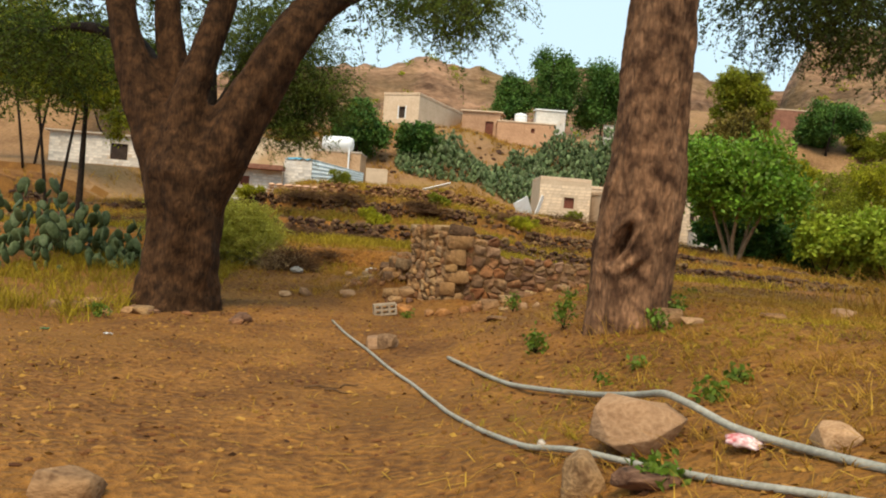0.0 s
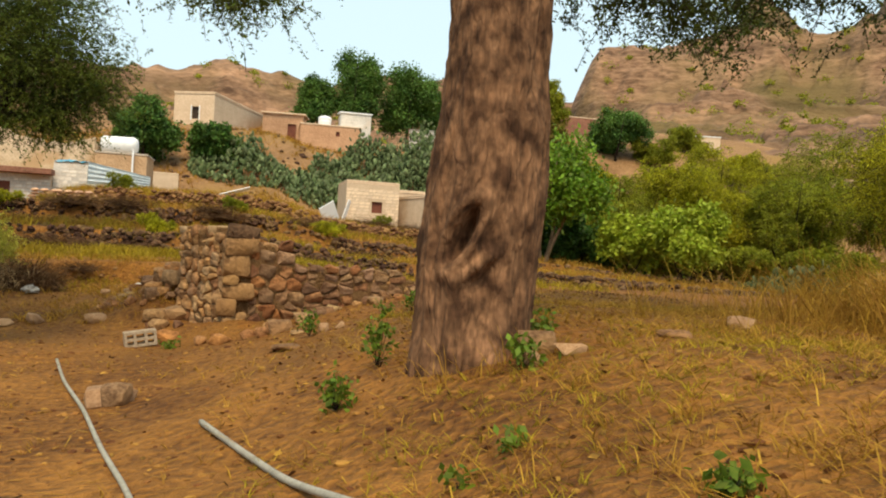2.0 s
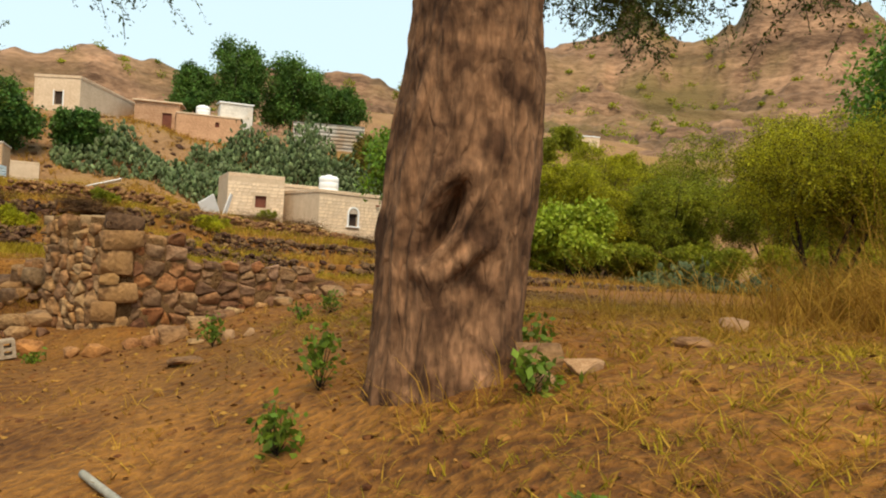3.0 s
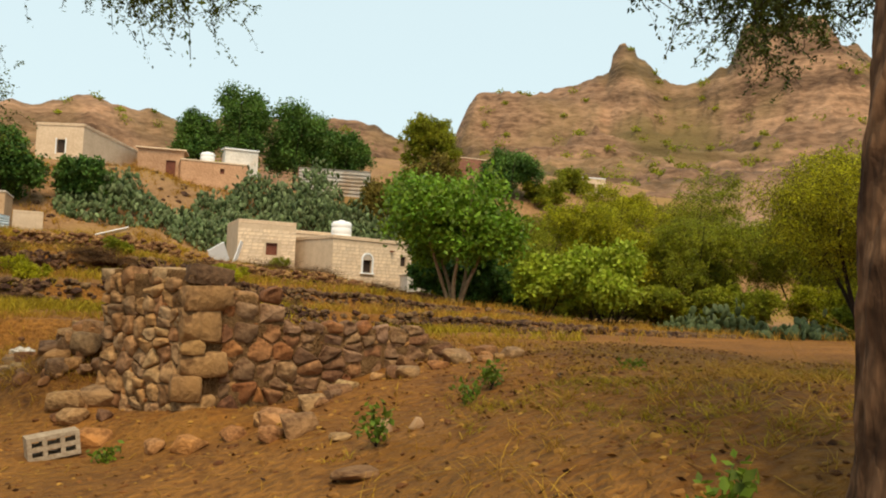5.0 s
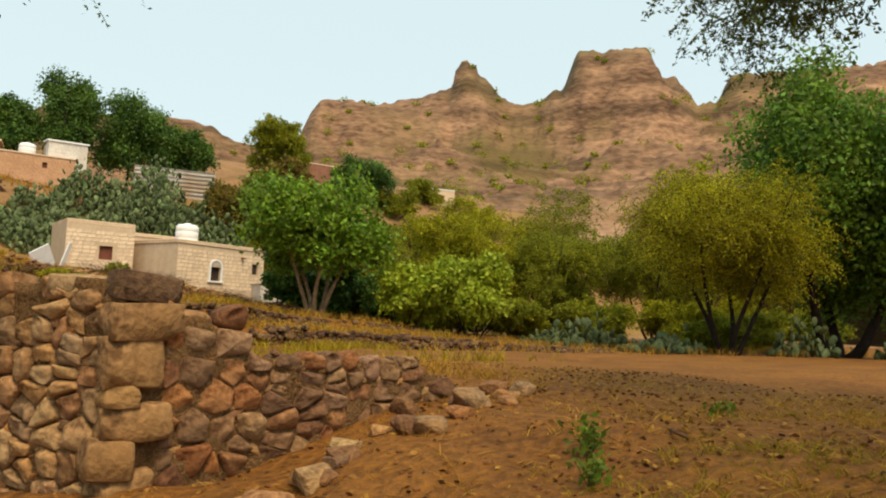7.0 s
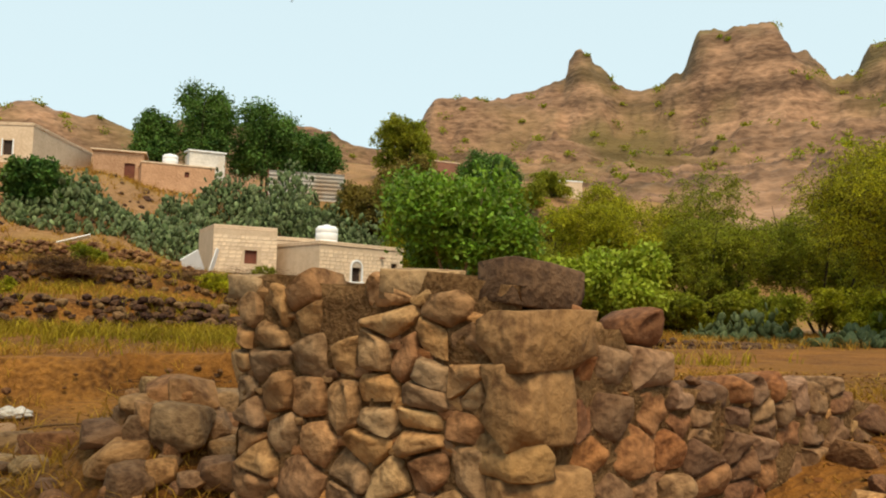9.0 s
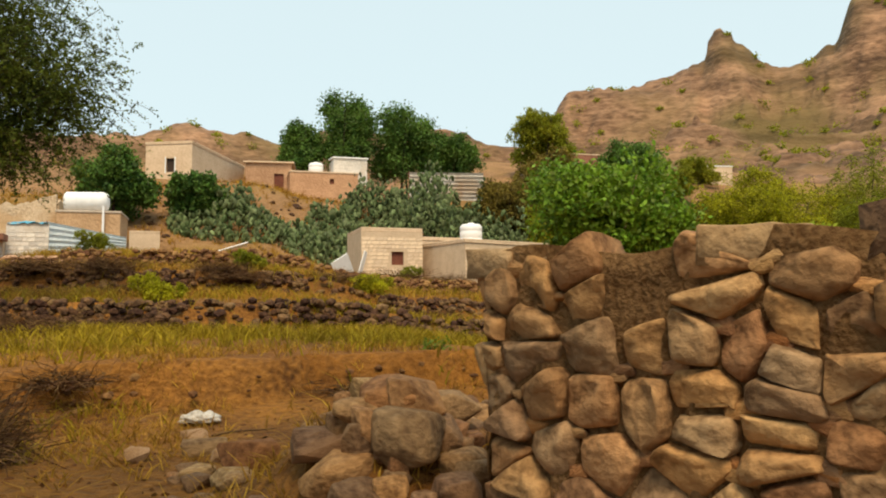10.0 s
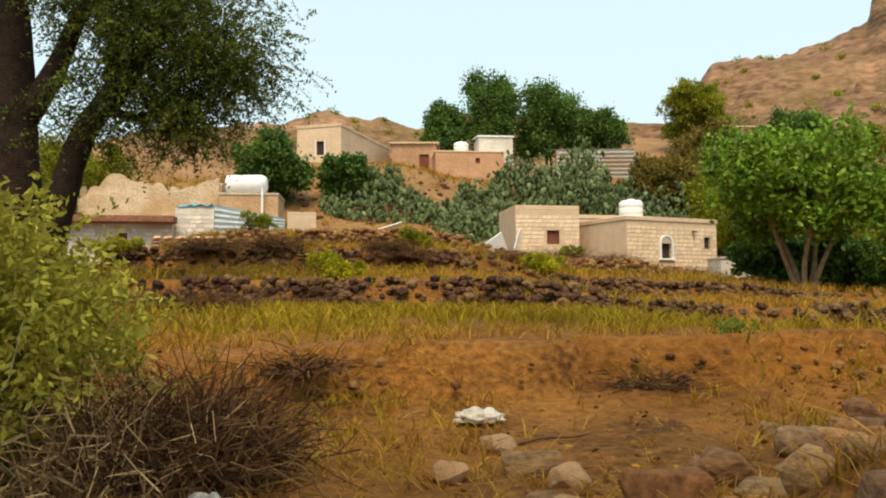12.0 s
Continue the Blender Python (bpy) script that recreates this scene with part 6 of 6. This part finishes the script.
PINK.materials.append(mat("pink_stone", (0.40, 0.22, 0.13), (0.58, 0.36, 0.23), 2, 0.9, 0.2, spread=0.2, per_object=True))
for row in range(4):
    xx = -2.1 + rw.uniform(0, 0.3)
    while xx < 2.1 - row * 0.35:
        ww = rw.uniform(0.35, 0.7)
        obj("stone", PINK, low_wall, at=Matrix.Translation((xx + ww / 2, rw.uniform(-0.05, 0.05), 0.1 + row * 0.18)) @ Matrix.Diagonal((ww * 1.05, 0.4, 0.2, 1)))
        xx += ww
for x, y, w, h, m in ((-11.4, 42.6, 1.8, 1.3, YELLOW), (-7.9, 51.0, 1.7, 1.3, OLIVE), (-13.2, 52.5, 2.0, 1.2, YELLOW), (-3.6, 33.9, 1.4, 0.8, YELLOW), (3.5, 42.6, 1.8, 0.9, YELLOW), (8.0, 55.6, 1.6, 1.1, OLIVE), (-14.5, 41.2, 1.8, 1.0, YELLOW), (-1.2, 42.8, 1.4, 0.8, OLIVE)):
    leafy("terrace_shrub", x, y, w, w, h, m, "small yellow-green shrub on a terrace edge", "shrub", 0.045, 60, 84, 0.05, 0.02, 3, True, group="terrace shrubs", lobes=6)

# ---- grass and weeds ----
def grass(name, X, Y, hgt, per, material, label, width=0.006, lean=0.35, category="grass"):
    """Tufts of bent blades at the given places."""
    X, Y = np.repeat(X, per), np.repeat(Y, per)
    n = len(X)
    X, Y = X + rng.normal(size=n) * hgt * 0.22, Y + rng.normal(size=n) * hgt * 0.22
    P = np.stack([X, Y, height(X, Y) - 0.01], 1)
    d = np.stack([rng.normal(size=n) * lean, rng.normal(size=n) * lean, np.ones(n)], 1)
    L = (hgt * rng.uniform(0.35, 1.15, n))[:, None]
    mid = P + d * L * 0.55
    tip = P + d * L + np.stack([d[:, 0], d[:, 1], -0.25 * np.ones(n)], 1) * L * 0.5
    a = rng.uniform(0, 6.283, n)
    s = np.stack([np.cos(a), np.sin(a), np.zeros(n)], 1) * width * rng.uniform(0.6, 1.5, n)[:, None]
    V = np.concatenate([np.stack([P - s, P + s, mid + s * 0.8, mid - s * 0.8], 1), np.stack([mid - s * 0.8, mid + s * 0.8, tip + s * 0.15, tip - s * 0.15], 1)])
    return obj(name, quads(name, V, material), None, label, category, kind="stuff")


def scatter(n, x0, x1, y0, y1, keep):
    X, Y = rng.uniform(x0, x1, n), rng.uniform(y0, y1, n)
    k = rng.uniform(0, 1, n) < keep(X, Y)
    return X[k], Y[k]


patch = lambda X, Y: sstep(-0.1, 0.5, vnoise(X, Y, 0.5, 3) + 0.4 * vnoise(X, Y, 1.7, 4))
X, Y = scatter(12000, 0.2, 9, 1.5, 13, lambda X, Y: (0.25 + 0.75 * patch(X, Y)) * (0.25 + 0.75 * sstep(0.4, 4.5, X)) * (1 - 0.75 * sstep(9.5, 12, Y) * sstep(8, 3, X)))
grass("dry_grass", X, Y, 0.12, 7, DRY, "sparse dry yellow grass on the bank", 0.003, 1.1)
X, Y = scatter(4200, 3.2, 12, 4.5, 12, lambda X, Y: sstep(3.4, 6.0, X) * (0.3 + 0.7 * patch(X, Y)) * sstep(11, 9, Y))
grass("tall_dry_grass", X, Y, 0.62, 9, DRY, "tall dry brown grass and weeds on the bank", 0.0035, 0.5)
for x, y, w, h in ((5.6, 8.2, 1.2, 0.9), (6.4, 7.6, 1.4, 1.2), (7.2, 8.8, 1.6, 1.5), (6.0, 9.4, 1.2, 0.9), (8.2, 8.0, 1.6, 1.6), (5.2, 7.0, 1.0, 0.7), (7.0, 6.6, 1.4, 1.1), (4.6, 6.2, 0.9, 0.6), (9.0, 9.6, 1.8, 1.7), (7.6, 9.6, 1.6, 2.0), (8.6, 8.8, 1.8, 2.1), (6.8, 8.2, 1.3, 1.6), (9.6, 10.4, 1.8, 2.2)):
    brush("dry_weed", x, y, w, h, 420, DRY, "tall dry brown weed on the bank", 0.004, "weed", 0.9)
X, Y = scatter(420, 5.2, 11, 5.5, 10, lambda X, Y: sstep(5.2, 7.5, X) * 0.8)
grass("tall_weeds", X, Y, 0.95, 9, GRASS, "tall yellowing weeds on the bank", 0.0045, 0.28)
X, Y = scatter(6000, -26, 24, 58, 92, lambda X, Y: 0.15 + 0.85 * patch(X * 0.5, Y * 0.5))
grass("dry_grass", X, Y, 0.5, 7, DRY, "dry ochre grass on the village slope", 0.02, 0.5)
nv = 650
VX, VY = rng.uniform(-14, 26, nv), rng.uniform(60, 90, nv)
rubble("slope_rubble", np.stack([VX, VY, height(VX, VY)], 1), rng.uniform(0.15, 0.7, nv) ** 1.3, STONE_MIX, "brown rubble strewn over the village slope", "rubble")
X, Y = scatter(6000, -6, 6, 1, 20, lambda X, Y: 0.35 * patch(X, Y) + 0.10 + 0.4 * sstep(0.5, 2.5, X))
grass("dry_grass", X, Y, 0.09, 5, DRY, "tiny dry grass tufts on bare earth", 0.003, 0.8)
X, Y = scatter(15000, -24, 16, 20.8, 33, lambda X, Y: (0.06 + 0.94 * patch(X, Y) ** 1.5) * (sstep(22, 30, Y + 3.5 * vnoise(X, Y, 0.5, 9)) * 0.8 + 0.14) * sstep(14, 4, X))
grass("green_grass", X, Y, 0.34, 8, GRASS, "yellow-green grass on the lower terrace", 0.010, 0.35)
X, Y = scatter(7000, -26, 20, 33.5, 66, lambda X, Y: 0.2 + 0.8 * patch(X * 0.6, Y * 0.6))
grass("dry_grass", X, Y, 0.42, 8, DRY, "dry ochre grass on the upper terraces", 0.014, 0.4)
X, Y = scatter(3600, -20, 16, 33.5, 60, lambda X, Y: patch(X + 40, Y))
grass("green_grass", X, Y, 0.5, 9, GRASS, "yellow-green weeds on the terraces", 0.014, 0.4)
X, Y = scatter(5000, 7, 55, 30, 46, lambda X, Y: (0.2 + 0.8 * patch(X, Y)) * (0.25 + sstep(34, 39, Y)))
grass("dry_grass", X, Y, 0.45, 7, DRY, "dry yellow grass along the field's edge", 0.012, 0.35)
X, Y = scatter(1500, -9, -4.6, 10, 21, lambda X, Y: 0.3 + 0.7 * patch(X, Y))
grass("green_grass", X, Y, 0.3, 8, GRASS, "rough green grass behind the forked acacia", 0.006, 0.4)

X, Y = scatter(3000, -6, 5, 15.5, 23, lambda X, Y: 0.15 + 0.85 * patch(X * 1.6, Y * 1.6))
grass("dry_grass", X, Y, 0.16, 7, DRY, "scattered dry grass below the first terrace", 0.005, 0.6)
X, Y = scatter(900, -6, 5, 18.5, 24, lambda X, Y: patch(X * 1.6 + 9, Y * 1.6))
grass("green_grass", X, Y, 0.18, 8, GRASS, "low yellow-green weeds below the first terrace", 0.006, 0.5)

X, Y = scatter(7000, 0.4, 8, 1.5, 12.5, lambda X, Y: patch(X * 1.3 + 5, Y * 1.3) * (0.3 + 0.7 * sstep(0.4, 3.0, X)))
grass("green_grass", X, Y, 0.075, 7, GRASS, "low olive grass sprouting on the bank", 0.003, 0.9)

# straw, twigs and pebbles lying about
ns = 2600
SX, SY = -5 + 13 * rng.uniform(0, 1, ns) ** 0.7, rng.uniform(1.5, 20, ns)
a = rng.uniform(0, 6.283, ns)
L = rng.uniform(0.04, 0.22, ns)
P = np.stack([SX, SY, height(SX, SY) + 0.012], 1)
D = np.stack([np.cos(a) * L, np.sin(a) * L, rng.normal(size=ns) * 0.02], 1)
W = np.stack([-np.sin(a), np.cos(a), np.zeros(ns)], 1) * 0.004
obj("straw", quads("straw", np.stack([P - D / 2 - W, P - D / 2 + W, P + D / 2 + W, P + D / 2 - W], 1), DRY), None, "loose dry straw scattered on bare earth", "straw", kind="stuff")
npb = 9000
PX, PY = rng.uniform(-5, 7, npb), rng.uniform(2, 20, npb)
rubble("pebbles", np.stack([PX, PY, height(PX, PY)], 1), rng.uniform(0.015, 0.075, npb) * rng.uniform(0.4, 1, npb), mat("clod", (0.12, 0.046, 0.011), (0.30, 0.125, 0.032), 3, 0.95, 0.2, spread=0.55), "small brown pebbles on bare earth", "pebbles", 0.55)


# fallen leaves and crumbs of earth
nl = 26000
LX, LY = rng.uniform(-5.5, 8, nl), rng.uniform(1.2, 21, nl)
kl = rng.uniform(0, 1, nl) < (0.25 + 0.75 * patch(LX * 1.4, LY * 1.4)) * (0.2 + 0.8 * sstep(-0.2, 0.9, LX))
LX, LY = LX[kl], LY[kl]
obj("leaf_litter", quads("leaf_litter", leaf_quads(np.stack([LX, LY, height(LX, LY) + 0.010], 1), 0.032, 1.5, 0.75), mat("fallen_leaf", (0.045, 0.018, 0.006), (0.30, 0.13, 0.028), 2.5, 0.9, 0, spread=0.6)), None, "brown fallen leaves and crumbs on bare earth", "leaf litter", kind="stuff")


# broad-leaved weeds
def weed(x, y, w, h, n, label, leaf=0.034, material=None):
    w, h = w * 0.8, h * 0.75
    t = root("weed", x, y, hz(x, y), label, "weed", "weeds")
    C = clumps(n, (0, 0, h * 0.55), (w / 2, w / 2, h * 0.5), 0.3)
    C[:, 2] = np.maximum(C[:, 2], 0.02)
    obj("foliage", quads("foliage", leaf_quads(np.repeat(C, 6, axis=0) + rng.normal(size=(n * 6, 3)) * 0.03, leaf, 1.5), material or WEED), t)
    S = np.stack([np.zeros((n, 3)) - [0.003, 0, 0], np.zeros((n, 3)) + [0.003, 0, 0], C + [0.002, 0, 0], C - [0.002, 0, 0]], 1)
    obj("stem_growth", quads("stem_growth", S[: n // 2], BARK_DARK), t)


for x, y, w, h, n, lab in ((1.0, 7.75, 0.34, 0.3, 34, "bright green weed at the acacia's foot"), (1.35, 8.5, 0.3, 0.5, 26, "tall green weed beside the acacia"), (2.0, 7.2, 0.3, 0.25, 24, "small green weed at the acacia's foot"), (2.35, 7.8, 0.25, 0.25, 16, "dry green weed beside the acacia"),
                           (1.97, 5.05, 0.2, 0.12, 16, "small green weed on the bank"), (1.33, 5.95, 0.12, 0.08, 8, "small green weed on the bank"), (1.6, 6.1, 0.12, 0.08, 8, "small green weed on the bank"), (1.72, 4.75, 0.24, 0.14, 16, "small green weed on the bank"),
                           (1.15, 3.6, 0.3, 0.16, 26, "small green weed beside the boulder"), (2.3, 12.3, 0.4, 0.3, 22, "yellow-green weed in the field"), (1.9, 11.9, 0.3, 0.25, 16, "small green weed in the field"), (-0.6, 17.9, 0.4, 0.2, 22, "small green weed among fallen stones"), (0.6, 21.5, 0.6, 0.2, 30, "low green weed on the earth"),
                           (1.02, 11.3, 0.34, 0.34, 24, "yellow-green weed in the field"), (-0.6, 13.4, 0.3, 0.14, 16, "small green weed beside the wall"), (-4.6, 10.6, 0.4, 0.25, 24, "green weed beside the path"), (3.9, 12.6, 0.3, 0.12, 14, "small green weed in the field")):
    weed(x, y, w, h, n, lab)
X, Y = np.array([1.6, 1.5, 1.75, 1.9, 2.0, 2.15, 1.45]), np.array([7.35, 7.45, 7.3, 7.35, 7.4, 7.45, 7.6])
grass("dry_grass", X, Y, 0.26, 9, DRY, "thin dry weeds against the acacia trunk", 0.003, 0.5)
